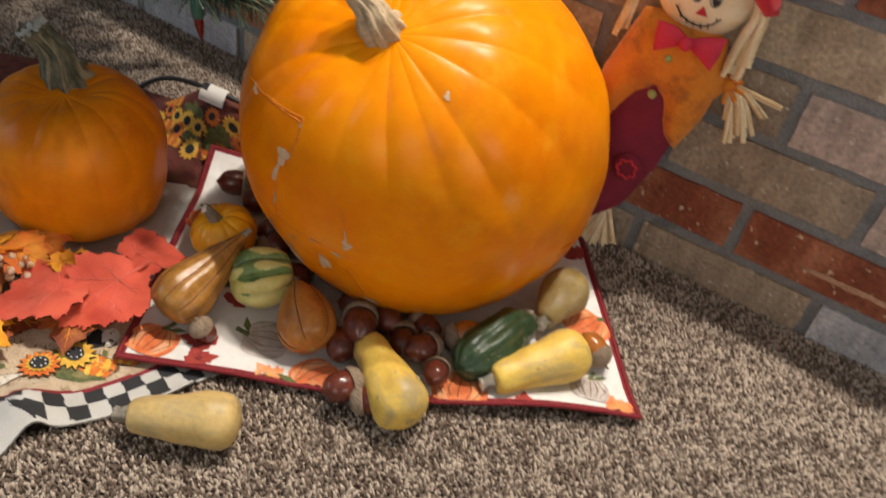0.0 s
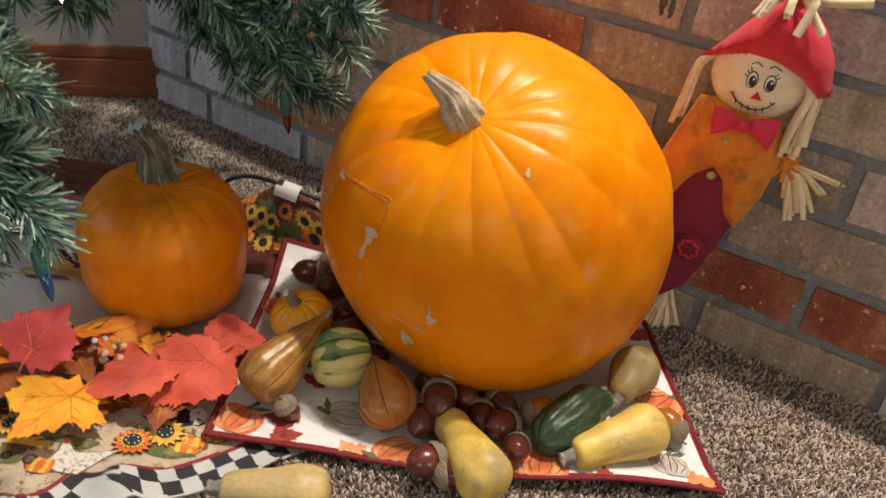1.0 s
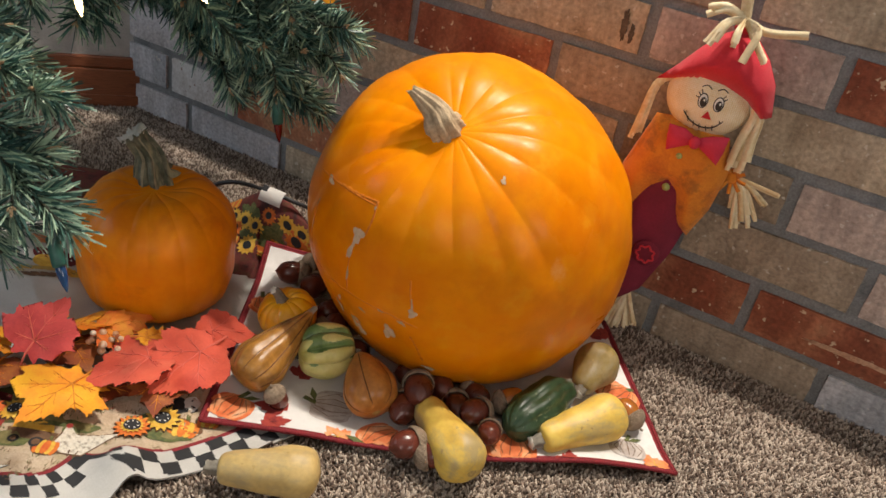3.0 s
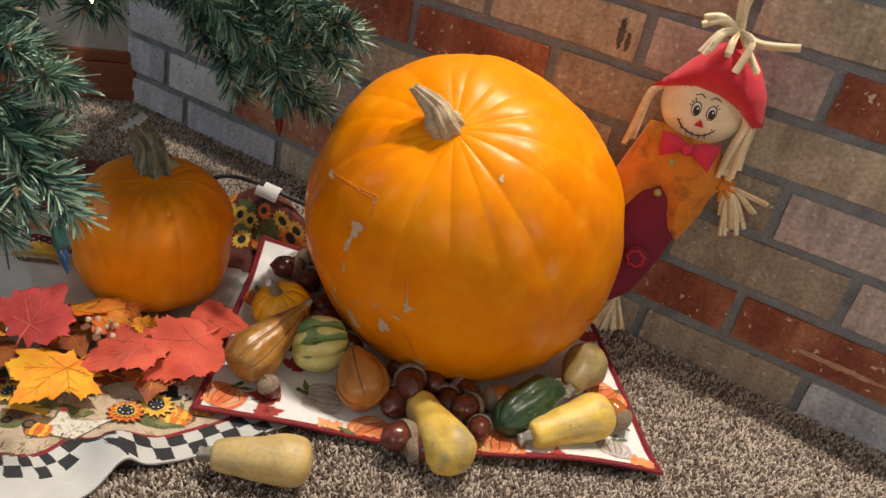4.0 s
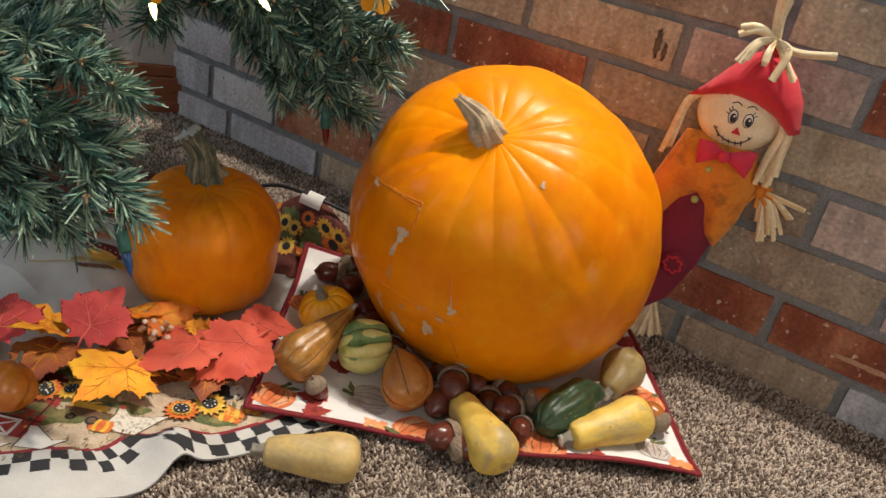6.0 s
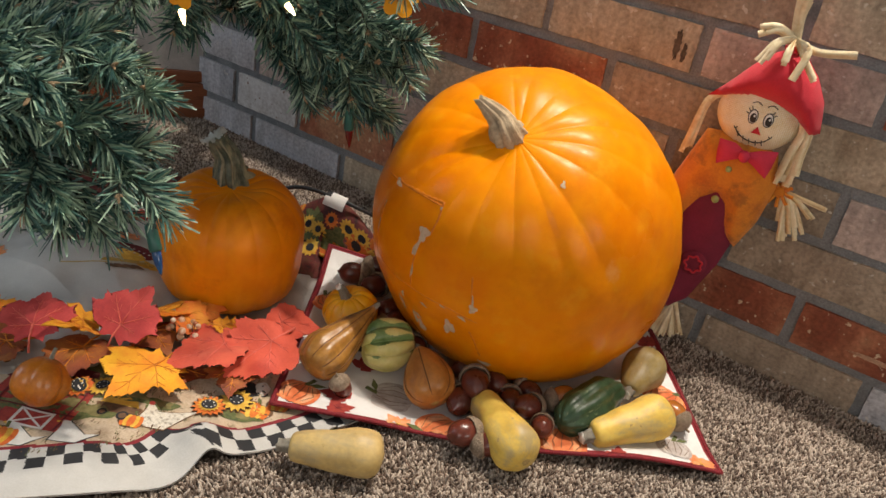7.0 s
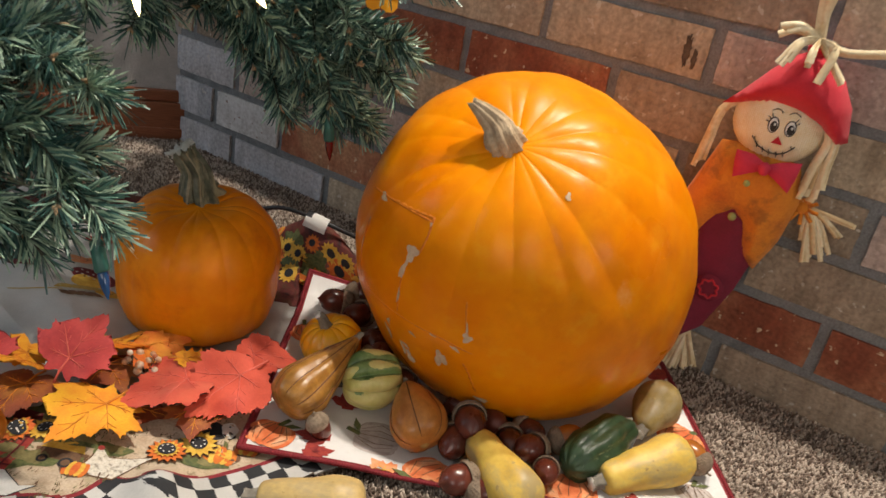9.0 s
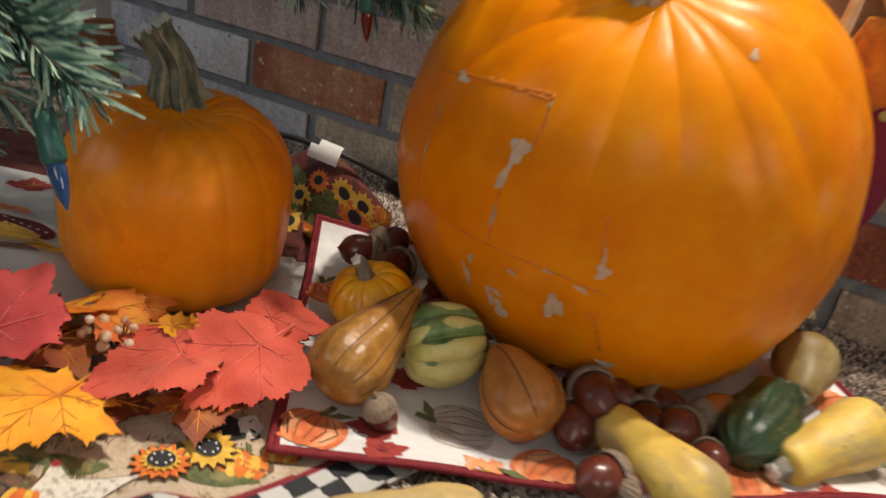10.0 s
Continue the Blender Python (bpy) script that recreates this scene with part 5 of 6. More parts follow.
def leaf(label, at, r, heading, pitch, roll, mat, vein, kind="maple", cup=0.25, curl=0.3, seed=0):
    """A cloth leaf: its tip points to heading, lifted by pitch, folded along the midrib."""
    thing = empty("artificial_leaf", pose(at[0], at[1], at[2], pitch, roll, heading), label=label, category="leaf", group="scattered leaves")

    def bent(x, y, lift=0.0):
        z = cup * abs(x) * 0.5 + curl * (-(y - 0.1) ** 2 - 0.4 * x * x) * 0.55 + 0.07 * noise.noise(Vector((x * 2.2 + seed, y * 2.2, seed * 1.7)))
        return Vector((x * r, y * r, z * r + lift))

    b = bmesh.new()
    b.faces.new([b.verts.new((x, y, 0)) for x, y in leaf_outline(kind, seed)])
    bmesh.ops.triangulate(b, faces=b.faces[:])
    for _ in range(3):
        long = [e for e in b.edges if e.calc_length() > 0.17]
        if not long:
            break
        bmesh.ops.subdivide_edges(b, edges=long, cuts=1)
        bmesh.ops.triangulate(b, faces=[f for f in b.faces if len(f.verts) > 3])
    for v in b.verts:
        v.co = bent(v.co.x, v.co.y)
    bmesh.ops.recalc_face_normals(b, faces=b.faces)
    under = bmesh.ops.duplicate(b, geom=b.faces[:])["geom"]
    for g in under:
        if isinstance(g, bmesh.types.BMVert):
            g.co.z -= 0.0005
    bmesh.ops.reverse_faces(b, faces=[g for g in under if isinstance(g, bmesh.types.BMFace)])
    part("blade", b, mat, thing)
    b = bmesh.new()
    for ang, ln in ((0, 1.0), (50, 0.78), (-50, 0.78), (105, 0.5), (-105, 0.5)):
        pts = [(math.sin(radians(ang)) * ln * t, math.cos(radians(ang)) * ln * t - 0.08 * (1 - t)) for t in (0, 0.25, 0.5, 0.75, 0.95)]
        tube(b, [bent(x, y, 0.0003) for x, y in pts], [0.0007, 0.0006, 0.0005, 0.0004, 0.0002], 5)
        for t, sd in ((0.35, 35), (0.35, -35), (0.6, 35), (0.6, -35)):
            x0, y0 = math.sin(radians(ang)) * ln * t, math.cos(radians(ang)) * ln * t - 0.08 * (1 - t)
            q = 0.26 * ln
            tube(b, [bent(x0, y0, 0.0003), bent(x0 + q * math.sin(radians(ang + sd)), y0 + q * math.cos(radians(ang + sd)), 0.0002)], [0.0003, 0.0002], 4)
    part("vein_net", b, vein, thing)
    b = bmesh.new()
    tube(b, [bent(0, -0.05), bent(0, -0.4, 0.0005), bent(0.03, -0.75, -0.001)], [0.0011, 0.001, 0.0012], 6)
    part("stalk", b, vein, thing)
    return thing


leaf("coral red cloth leaf on the tree skirt", (-0.6273, -0.5634, 0.04), 0.044, 40, 14, -6, LEAF_ROSE, VEIN_PALE, "maple", seed=1)
leaf("golden yellow cloth leaf among the garland", (-0.598, -0.533, 0.036), 0.034, 170, 30, 8, LEAF_GOLD, VEIN_DARK, "maple", seed=2)
leaf("rose red cloth leaf standing up in the garland", (-0.5666, -0.5089, 0.045), 0.042, 10, 38, 10, LEAF_ROSE, VEIN_PALE, "maple", seed=3)
leaf("orange-yellow cloth leaf beside the small pumpkin", (-0.572, -0.462, 0.034), 0.034, 60, -24, -8, LEAF_GOLD, VEIN_DARK, "maple", seed=4)
leaf("curled orange-red cloth leaf against the small pumpkin", (-0.543, -0.430, 0.030), 0.033, -95, -14, 12, LEAF_ORANGE, VEIN_DARK, "maple", curl=0.9, seed=5)
leaf("large yellow-orange maple leaf lying on the tree skirt", (-0.5104, -0.5209, 0.026), 0.052, 188, 4, -4, LEAF_GOLD, VEIN_DARK, "maple", curl=0.15, cup=0.1, seed=6)
leaf("small yellow maple leaf beside the small pumpkin", (-0.507, -0.424, 0.026), 0.021, -60, 8, 0, LEAF_GOLD, VEIN_DARK, "maple", seed=7)
leaf("large coral red cloth leaf beside the napkin", (-0.480, -0.462, 0.036), 0.051, 150, -6, 6, LEAF_RED, VEIN_PALE, "broad", seed=8)
leaf("large coral red cloth leaf overlapping the napkin", (-0.446, -0.430, 0.040), 0.051, 175, -12, -10, LEAF_RED, VEIN_PALE, "broad", seed=9)
leaf("coral red cloth leaf leaning at the napkin's edge", (-0.463, -0.386, 0.036), 0.038, -40, -6, 4, LEAF_RED, VEIN_PALE, "broad", seed=10)
leaf("brown translucent cloth leaf under the garland", (-0.583, -0.545, 0.022), 0.042, 200, -4, 4, LEAF_BROWN, VEIN_DARK, "broad", seed=11)
leaf("brown cloth leaf below the red leaves", (-0.455, -0.466, 0.020), 0.034, 215, 0, 4, LEAF_BROWN, VEIN_DARK, "maple", seed=12)
leaf("brown-orange cloth leaf in the garland", (-0.560, -0.476, 0.020), 0.038, 250, 4, 0, LEAF_BROWN, VEIN_DARK, "maple", seed=13)
leaf("orange cloth leaf at the garland's end", (-0.690, -0.575, 0.030), 0.036, 60, 8, 4, LEAF_GOLD, VEIN_DARK, "maple", seed=14)
leaf("brown cloth leaf at the garland's end", (-0.645, -0.585, 0.020), 0.040, 160, 0, -6, LEAF_BROWN, VEIN_DARK, "broad", seed=15)
leaf("dark orange cloth leaf under the yellow leaf", (-0.505, -0.500, 0.016), 0.034, 300, 0, 0, LEAF_BROWN, VEIN_DARK, "maple", seed=16)
leaf("orange tipped maple leaf behind the rose leaf", (-0.592, -0.480, 0.024), 0.030, 300, 6, 6, LEAF_ORANGE, VEIN_DARK, "maple", seed=17)

leaf("golden yellow cloth leaf tucked by the small pumpkin", (-0.56, -0.4679, 0.04), 0.034, 35, -28, 4, LEAF_GOLD, VEIN_DARK, "maple", seed=21)
leaf("orange-red cloth leaf curling against the small pumpkin", (-0.5427, -0.45, 0.036), 0.03, -70, -16, 10, LEAF_ORANGE, VEIN_DARK, "maple", seed=22)
leaf("yellow cloth leaf at the end of the garland", (-0.6107, -0.5251, 0.034), 0.034, 140, 18, 6, LEAF_GOLD, VEIN_DARK, "maple", seed=23)
leaf("small bright yellow cloth leaf beside the red leaves", (-0.5021, -0.4369, 0.036), 0.021, -50, -20, 0, LEAF_GOLD, VEIN_DARK, "maple", seed=24)

# the papery lantern pod and the berry spray
POD = material("pod_skin", [(0.42, 0.10, 0.008), (0.60, 0.19, 0.015), (0.50, 0.14, 0.01)], 45, 0.35, 0.6, 260, 0.35, coat=0.3, bump_dist=0.0015)
gourd("papery orange-brown seed pod on the tree skirt", "seed pod", (-0.556, -0.594, 0.050), (-0.553, -0.620, 0.012), [(0, 0.0), (0.06, 0.012), (0.3, 0.0235), (0.6, 0.0245), (0.85, 0.017), (1.0, 0.0)], [POD], lobes=5, depth=0.18, sharp=0.6, seed=14, stem=(0.0018, 0.010), name="seed_pod", lump=0.0025, tip=False)
BERRY = material("berry_skin", [(0.42, 0.12, 0.04), (0.64, 0.36, 0.20), (0.78, 0.66, 0.52)], 140, 0.35, 0.2, 300, 0.3, vary=0.3)
spray = empty("berry_spray", pose(-0.521, -0.462, 0.020), label="small spray of cream and russet berries among the leaves", category="berry spray")
rn = random.Random(8)
for k in range(26):
    p = Vector((rn.uniform(-0.024, 0.024), rn.uniform(-0.012, 0.012), 0.004 + rn.uniform(0, 0.016)))
    q = bmesh.new()
    bmesh.ops.create_icosphere(q, subdivisions=2, radius=rn.uniform(0.0026, 0.0040), matrix=Matrix.Translation(p))
    part("berry", q, BERRY, spray)
    q = bmesh.new()
    tube(q, [p, p * 0.5 + Vector((0, 0, 0.002)), (0, 0, 0)], 0.0005, 4)
    part("twig", q, BROWN_PRINT, spray)

# ---------------------------------------------------------------- the artificial tree
NEEDLE = material("needle_green", [(0.024, 0.070, 0.062), (0.085, 0.195, 0.160), (0.34, 0.47, 0.34)], 30, 0.42, 0.1, 200, 0.2, vary=0.7, island=True, spec=0.5)
WIRE = material("tree_wire", [(0.02, 0.03, 0.018), (0.05, 0.05, 0.035)], 60, 0.7, 0.3, 300, 0.2)
TRUNK = material("tree_pole", [(0.015, 0.025, 0.018), (0.03, 0.045, 0.03)], 30, 0.5, 0.2, 200, 0.2)
BUD = material("twig_tip", [(0.30, 0.20, 0.11), (0.42, 0.30, 0.18)], 80, 0.8, 0.3, 300, 0.3)
tree = empty("christmas_tree", pose(-0.93, -0.50, 0.0), label="artificial green fir tree with coloured lamps, over its skirt", category="christmas tree")
TREE_AT = Vector((-0.93, -0.50, 0.0))
b = bmesh.new()
tube(b, [(0, 0, 0.012), (0, 0, 0.6), (0, 0, 1.7)], [0.018, 0.018, 0.012], 16)
part("pole", b, TRUNK, tree)
b = bmesh.new()
for k in range(4):
    a = math.pi / 2 * k + 0.5
    d = Vector((math.cos(a), math.sin(a), 0))
    tube(b, [d * 0.02 + Vector((0, 0, 0.10)), d * 0.10 + Vector((0, 0, 0.06)), d * 0.17 + Vector((0, 0, 0.022))], 0.007, 8)
part("stand", b, TRUNK, tree)


def needles(verts, faces, line, length, per_m, rn, spread=52):
    """Flat strips all round a line, leaning forward."""
    total = sum((q - p).length for p, q in zip(line, line[1:]))
    for _ in range(int(total * per_m)):
        s = rn.random() * (len(line) - 1)
        k = min(int(s), len(line) - 2)
        p = line[k].lerp(line[k + 1], s - k)
        d = (line[k + 1] - line[k]).normalized()
        side = d.orthogonal().normalized()
        side.rotate(Matrix.Rotation(rn.uniform(0, 2 * math.pi), 3, d))
        a = radians(spread + rn.uniform(-16, 16)) * (1 - 0.45 * (s / (len(line) - 1)) ** 4)
        n = (d * math.cos(a) + side * math.sin(a)).normalized()
        ln = length * rn.uniform(0.7, 1.15)
        w = n.cross(side.cross(d) + Vector((rn.uniform(-0.6, 0.6), rn.uniform(-0.6, 0.6), rn.uniform(-0.6, 0.6))))
        if w.length < 1e-4:
            continue
        w = w.normalized() * rn.uniform(0.0006, 0.0011)
        droop = Vector((rn.uniform(-1, 1), rn.uniform(-1, 1), rn.uniform(-1.2, 0.4))) * ln * 0.10
        i = len(verts)
        m = p + n * ln * 0.55
        e = p + n * ln + droop
        verts += [p - w * 0.7, p + w * 0.7, m - w, m + w, e - w * 0.55, e + w * 0.55]
        faces += [(i, i + 1, i + 3, i + 2), (i + 2, i + 3, i + 5, i + 4)]


def branch(root, tip, droop, twigs, twig_len, seed, bare=0.35, density=2900):
    """A wired branch: side twigs from a share of its length on, all dressed in needles."""
    rn = random.Random(seed)
    root, tip = Vector(root), Vector(tip)
    line = spline([root, root.lerp(tip, 0.5) + Vector((0, 0, droop)), tip], 22)
    thing = empty("branch")
    thing.parent = tree
    thing.matrix_basis = Matrix.Translation(-TREE_AT)
    b, tips = bmesh.new(), bmesh.new()
    tube(b, line, [0.0034 * (1 - 0.6 * k / 21) for k in range(22)], 6)
    verts, faces = [], []
    needles(verts, faces, line[int(22 * bare):], 0.026, density, rn)
    for k in range(twigs):
        t = bare + (0.97 - bare) * (k + rn.random() * 0.6) / twigs
        p = line[min(int(t * 21), 20)]
        d = (tip - root).normalized()
        side = d.cross(Vector((0, 0, 1))).normalized() * (1 if k % 2 else -1)
        a = radians(rn.uniform(32, 62))
        v = d * math.cos(a) + side * math.sin(a) + Vector((0, 0, rn.uniform(-0.55, 0.45)))
        v = v.normalized() * twig_len * rn.uniform(0.7, 1.1) * (1.15 - 0.5 * t)
        tw = spline([p, p + v * 0.5 + Vector((0, 0, rn.uniform(-0.006, 0.010))), p + v], 8)
        tube(b, tw, [0.0018 - 0.0001 * q for q in range(8)], 5)
        needles(verts, faces, tw, 0.025, density, rn)
        e = (tw[-1] - tw[-2]).normalized()
        for a in range(4):
            s = Vector((rn.uniform(-1, 1), rn.uniform(-1, 1), rn.uniform(-1, 1))) * 0.0035
            tube(tips, [tw[-1] - e * 0.001, tw[-1] + e * 0.003 + s * 0.6, tw[-1] + e * 0.005 + s], [0.0013, 0.0015, 0.0006], 5)
    part("wire", b, WIRE, thing)
    tagged(part("bud", tips, BUD, thing), kind="stuff")
    me = bpy.data.meshes.new("needles")
    me.from_pydata([tuple(v) for v in verts], [], faces)
    me.materials.append(NEEDLE)
    ob = new("needles", me)
    ob.parent = thing
    return thing


# two tiers reach into the room: one over the pumpkins, one over the leaves
NODE_A, NODE_B = Vector((-0.66, -0.33, 0.375)), Vector((-0.72, -0.56, 0.31))
for n, (tip, twigs, tl) in enumerate((
        ((-0.5045, -0.301, 0.315), 7, 0.065), ((-0.469, -0.275, 0.278), 8, 0.07), ((-0.505, -0.350, 0.334), 7, 0.065), ((-0.476, -0.215, 0.225), 9, 0.07),
        ((-0.385, -0.280, 0.395), 9, 0.068), ((-0.600, -0.215, 0.245), 7, 0.06), ((-0.425, -0.245, 0.320), 9, 0.07), ((-0.530, -0.225, 0.250), 8, 0.065),
        ((-0.600, -0.330, 0.330), 6, 0.06), ((-0.540, -0.400, 0.385), 6, 0.06),
        ((-0.498, -0.250, 0.232), 9, 0.06), ((-0.470, -0.250, 0.238), 9, 0.06), ((-0.440, -0.245, 0.285), 10, 0.065), ((-0.556, -0.250, 0.232), 8, 0.06), ((-0.460, -0.280, 0.320), 10, 0.07))):
    branch(NODE_A, tip, 0.015, twigs, tl, 40 + n, bare=0.28, density=2250)
for n, (tip, twigs, tl) in enumerate((
        ((-0.460, -0.547, 0.214), 9, 0.050), ((-0.494, -0.520, 0.297), 10, 0.060), ((-0.500, -0.560, 0.255), 9, 0.07), ((-0.520, -0.600, 0.215), 9, 0.07),
        ((-0.560, -0.630, 0.270), 9, 0.075), ((-0.575, -0.600, 0.310), 7, 0.06), ((-0.500, -0.575, 0.190), 7, 0.06),
        ((-0.570, -0.640, 0.205), 8, 0.07), ((-0.565, -0.485, 0.290), 7, 0.06))):
    branch(NODE_B, tip, 0.018, twigs, tl, 70 + n, bare=0.22)
for n, tip in enumerate(((-0.591, -0.400, 0.318), (-0.614, -0.450, 0.330), (-0.640, -0.400, 0.345))):
    branch(NODE_A + Vector((-0.06, -0.05, 0.05)), tip, 0.012, 6, 0.06, 200 + n, bare=0.15)
branch((-0.93, -0.50, 0.52), NODE_A, 0.01, 10, 0.09, 90, bare=0.1)
branch((-0.93, -0.50, 0.42), NODE_B, 0.01, 10, 0.09, 91, bare=0.1)
branch((-0.93, -0.50, 0.60), (-0.560, -0.480, 0.415), 0.02, 12, 0.09, 92)
branch((-0.93, -0.50, 0.58), (-0.640, -0.570, 0.420), 0.02, 9, 0.08, 93)
branch((-0.93, -0.50, 0.64), (-0.480, -0.330, 0.440), 0.02, 12, 0.09, 94)
# unseen branches, added to keep the lamps off the carpet at back left
for n, a in enumerate((47, 56, 65, 75, 88, 104)):
    branch((-0.93, -0.50, 0.80), (-0.93 + 0.60 * math.cos(radians(a)), -0.50 + 0.60 * math.sin(radians(a)), 0.62), 0.02, 16, 0.13, 121 + n, bare=0.3, density=2600)
for n, (z, tip) in enumerate(((0.74, (-0.55, 0.0, 0.585)), (0.76, (-0.66, 0.02, 0.61)), (0.86, (-0.60, -0.06, 0.72)), (0.80, (-0.72, -0.06, 0.64)), (0.90, (-0.80, -0.02, 0.76)))):
    branch((-0.93, -0.50, z), tip, 0.03, 14, 0.12, 100 + n, bare=0.3, density=2200)

# the tree's upper tiers, out of view, added to shade the skirt and carpet
for n in range(34):
    z, a = 0.86 + 0.024 * n, radians(137.5 * n)
    reach = 0.60 * (1.75 - z) / 0.9
    branch((-0.93, -0.50, z), (-0.93 + reach * math.cos(a), -0.50 + reach * math.sin(a), z - 0.16), 0.03, 14, 0.13, 140 + n, bare=0.2, density=800)

# ---------------------------------------------------------------- lamps of the tree
SOCKET = material("green_socket", [(0.02, 0.10, 0.085), (0.04, 0.15, 0.12)], 60, 0.4, 0.1, 300, 0.1)
STRING = material("green_string", [(0.012, 0.05, 0.035), (0.02, 0.07, 0.05)], 60, 0.5, 0.1, 300, 0.1)
BULB_LIT = glow("lit_clear_bulb", (1.0, 0.62, 0.27), 12.0)
BULB_RED = material("red_bulb_glass", [(0.10, 0.003, 0.006), (0.16, 0.005, 0.01)], 40, 0.08, 0.02, 200, 0.05, coat=0.5)
BULB_BLUE = material("blue_bulb_glass", [(0.01, 0.05, 0.16), (0.02, 0.09, 0.24)], 40, 0.08, 0.02, 200, 0.05, coat=0.5)
FELT = material("yellow_felt", [(0.78, 0.28, 0.006), (0.86, 0.38, 0.012)], 40, 0.9, 0.4, 500, 0.15)
string = empty("light_string", label="green string of small coloured lamps hung in the tree", category="string lights")
LAMPS = (((-0.541, -0.465, 0.366), (0.5, -0.2, -0.8), BULB_LIT), ((-0.500, -0.386, 0.372), (0.8, -0.1, -0.5), BULB_LIT), ((-0.482, -0.285, 0.240), (0.12, 0.05, -1.0), BULB_RED), ((-0.538, -0.524, 0.236), (0.05, 0.0, 1.0), BULB_RED), ((-0.480, -0.545, 0.188), (0.45, -0.12, -0.9), BULB_BLUE))
ends = []
for p, d, mat in LAMPS:
    p, d = Vector(p), Vector(d).normalized()
    b = bmesh.new()
    tube(b, [p - d * 0.012, p - d * 0.010, p + d * 0.010, p + d * 0.012], [0.0040, 0.0050, 0.0056, 0.0050], 12)
    holder = part("socket", b, SOCKET, string)
    b = lathe([(0.0, 0.0), (0.001, 0.0036), (0.008, 0.0040), (0.016, 0.0026), (0.021, 0.0010), (0.023, 0.0)], 16, 16)
    bulb = part("bulb", b, mat, holder, "glowing clear bulb" if mat is BULB_LIT else "unlit coloured bulb")
    bulb.matrix_basis = along(p + d * 0.010, p + d * 0.03) @ Matrix.Scale(0.68 if mat is BULB_LIT else 1.0, 4)
    ends.append(p - d * 0.012)
for k, a in enumerate(ends):
    for q in (0.0, 0.004):
        b = bmesh.new()
        node = NODE_A if k in (1, 2) else NODE_B
        d = -Vector(LAMPS[k][1]).normalized()
        tube(b, spline([a, a + d * 0.012 + Vector((0, q, 0.002)), a.lerp(node, 0.35) + Vector((q, 0.004, 0.012)), a.lerp(node, 0.7) + Vector((0, q, 0.006)), node], 24), 0.0013, 6)
        part("cord", b, STRING, string)
b = bmesh.new()
tube(b, spline([ends[1], (-0.60, -0.44, 0.42), (-0.72, -0.52, 0.40), (-0.80, -0.52, 0.43), (-0.93, -0.505, 0.47)], 30), 0.0014, 6)
part("cord", b, STRING, string)


def felt_flower(at, r, turn):
    thing = empty("felt_flower", pose(*at, *turn), label="yellow felt flower tucked in the tree", category="ornament")
    for k in range(5):
        b = bmesh.new()
        b.faces.new([b.verts.new((x, y, 0.15 * (x * x) / r - 0.12 * y)) for x, y in [(p * 1.0, q) for p, q in ((0, 0), (0.35 * r, 0.3 * r), (0.42 * r, 0.62 * r), (0.26 * r, 0.9 * r), (0, r), (-0.26 * r, 0.9 * r), (-0.42 * r, 0.62 * r), (-0.35 * r, 0.3 * r))]])
        bmesh.ops.triangulate(b, faces=b.faces[:])
        pt = part("petal", b, FELT, thing)
        pt.matrix_basis = pose(0, 0, 0.0006 * k, 0, 0, 72 * k)
    b = bmesh.new()
    bmesh.ops.create_uvsphere(b, u_segments=12, v_segments=8, radius=r * 0.2)
    part("centre", b, LEAF_BROWN, thing)


felt_flower((-0.425, -0.305, 0.38), 0.019, (60, 0, 20))
felt_flower((-0.5308, -0.4705, 0.3714), 0.014, (75, 10, 20))

# ---------------------------------------------------------------- the scarecrow doll, one plain mesh
D_SKIN = material("burlap", [(0.80, 0.69, 0.48), (0.88, 0.80, 0.62)], 60, 0.9, 0.7, 420, 0.3, bump_dist=0.001)


def woven(m, period, amount):
    """Threads crossing at right angles over a cloth, in colour and relief."""
    nt = m.node_tree
    bsdf, first = nt.nodes["Principled BSDF"], [n for n in nt.nodes if n.type == "MAPPING"][0]
    waves = []
    for direction in ("X", "Z"):
        w = nt.nodes.new("ShaderNodeTexWave")
        w.bands_direction = direction
        w.inputs["Scale"].default_value, w.inputs["Distortion"].default_value, w.inputs["Detail Scale"].default_value = 0.314 / period, 1.2, 3.0
        nt.links.new(first.outputs[0], w.inputs["Vector"])
        waves.append(w)
    top = nt.nodes.new("ShaderNodeMath")
    top.operation = "MULTIPLY"
    for k, w in enumerate(waves):
        nt.links.new(w.outputs["Fac"], top.inputs[k])
    old = bsdf.inputs["Base Color"].links[0].from_socket
    mix = nt.nodes.new("ShaderNodeMix")
    mix.data_type, mix.blend_type = "RGBA", "OVERLAY"
    mix.inputs["Factor"].default_value = amount
    nt.links.new(old, mix.inputs["A"])
    nt.links.new(top.outputs[0], mix.inputs["B"])
    nt.links.new(mix.outputs["Result"], bsdf.inputs["Base Color"])
    bump = nt.nodes.new("ShaderNodeBump")
    bump.inputs["Strength"].default_value, bump.inputs["Distance"].default_value = 0.6, 0.0005
    nt.links.new(top.outputs[0], bump.inputs["Height"])
    nt.links.new(bsdf.inputs["Normal"].links[0].from_socket, bump.inputs["Normal"])
    nt.links.new(bump.outputs[0], bsdf.inputs["Normal"])
    return m


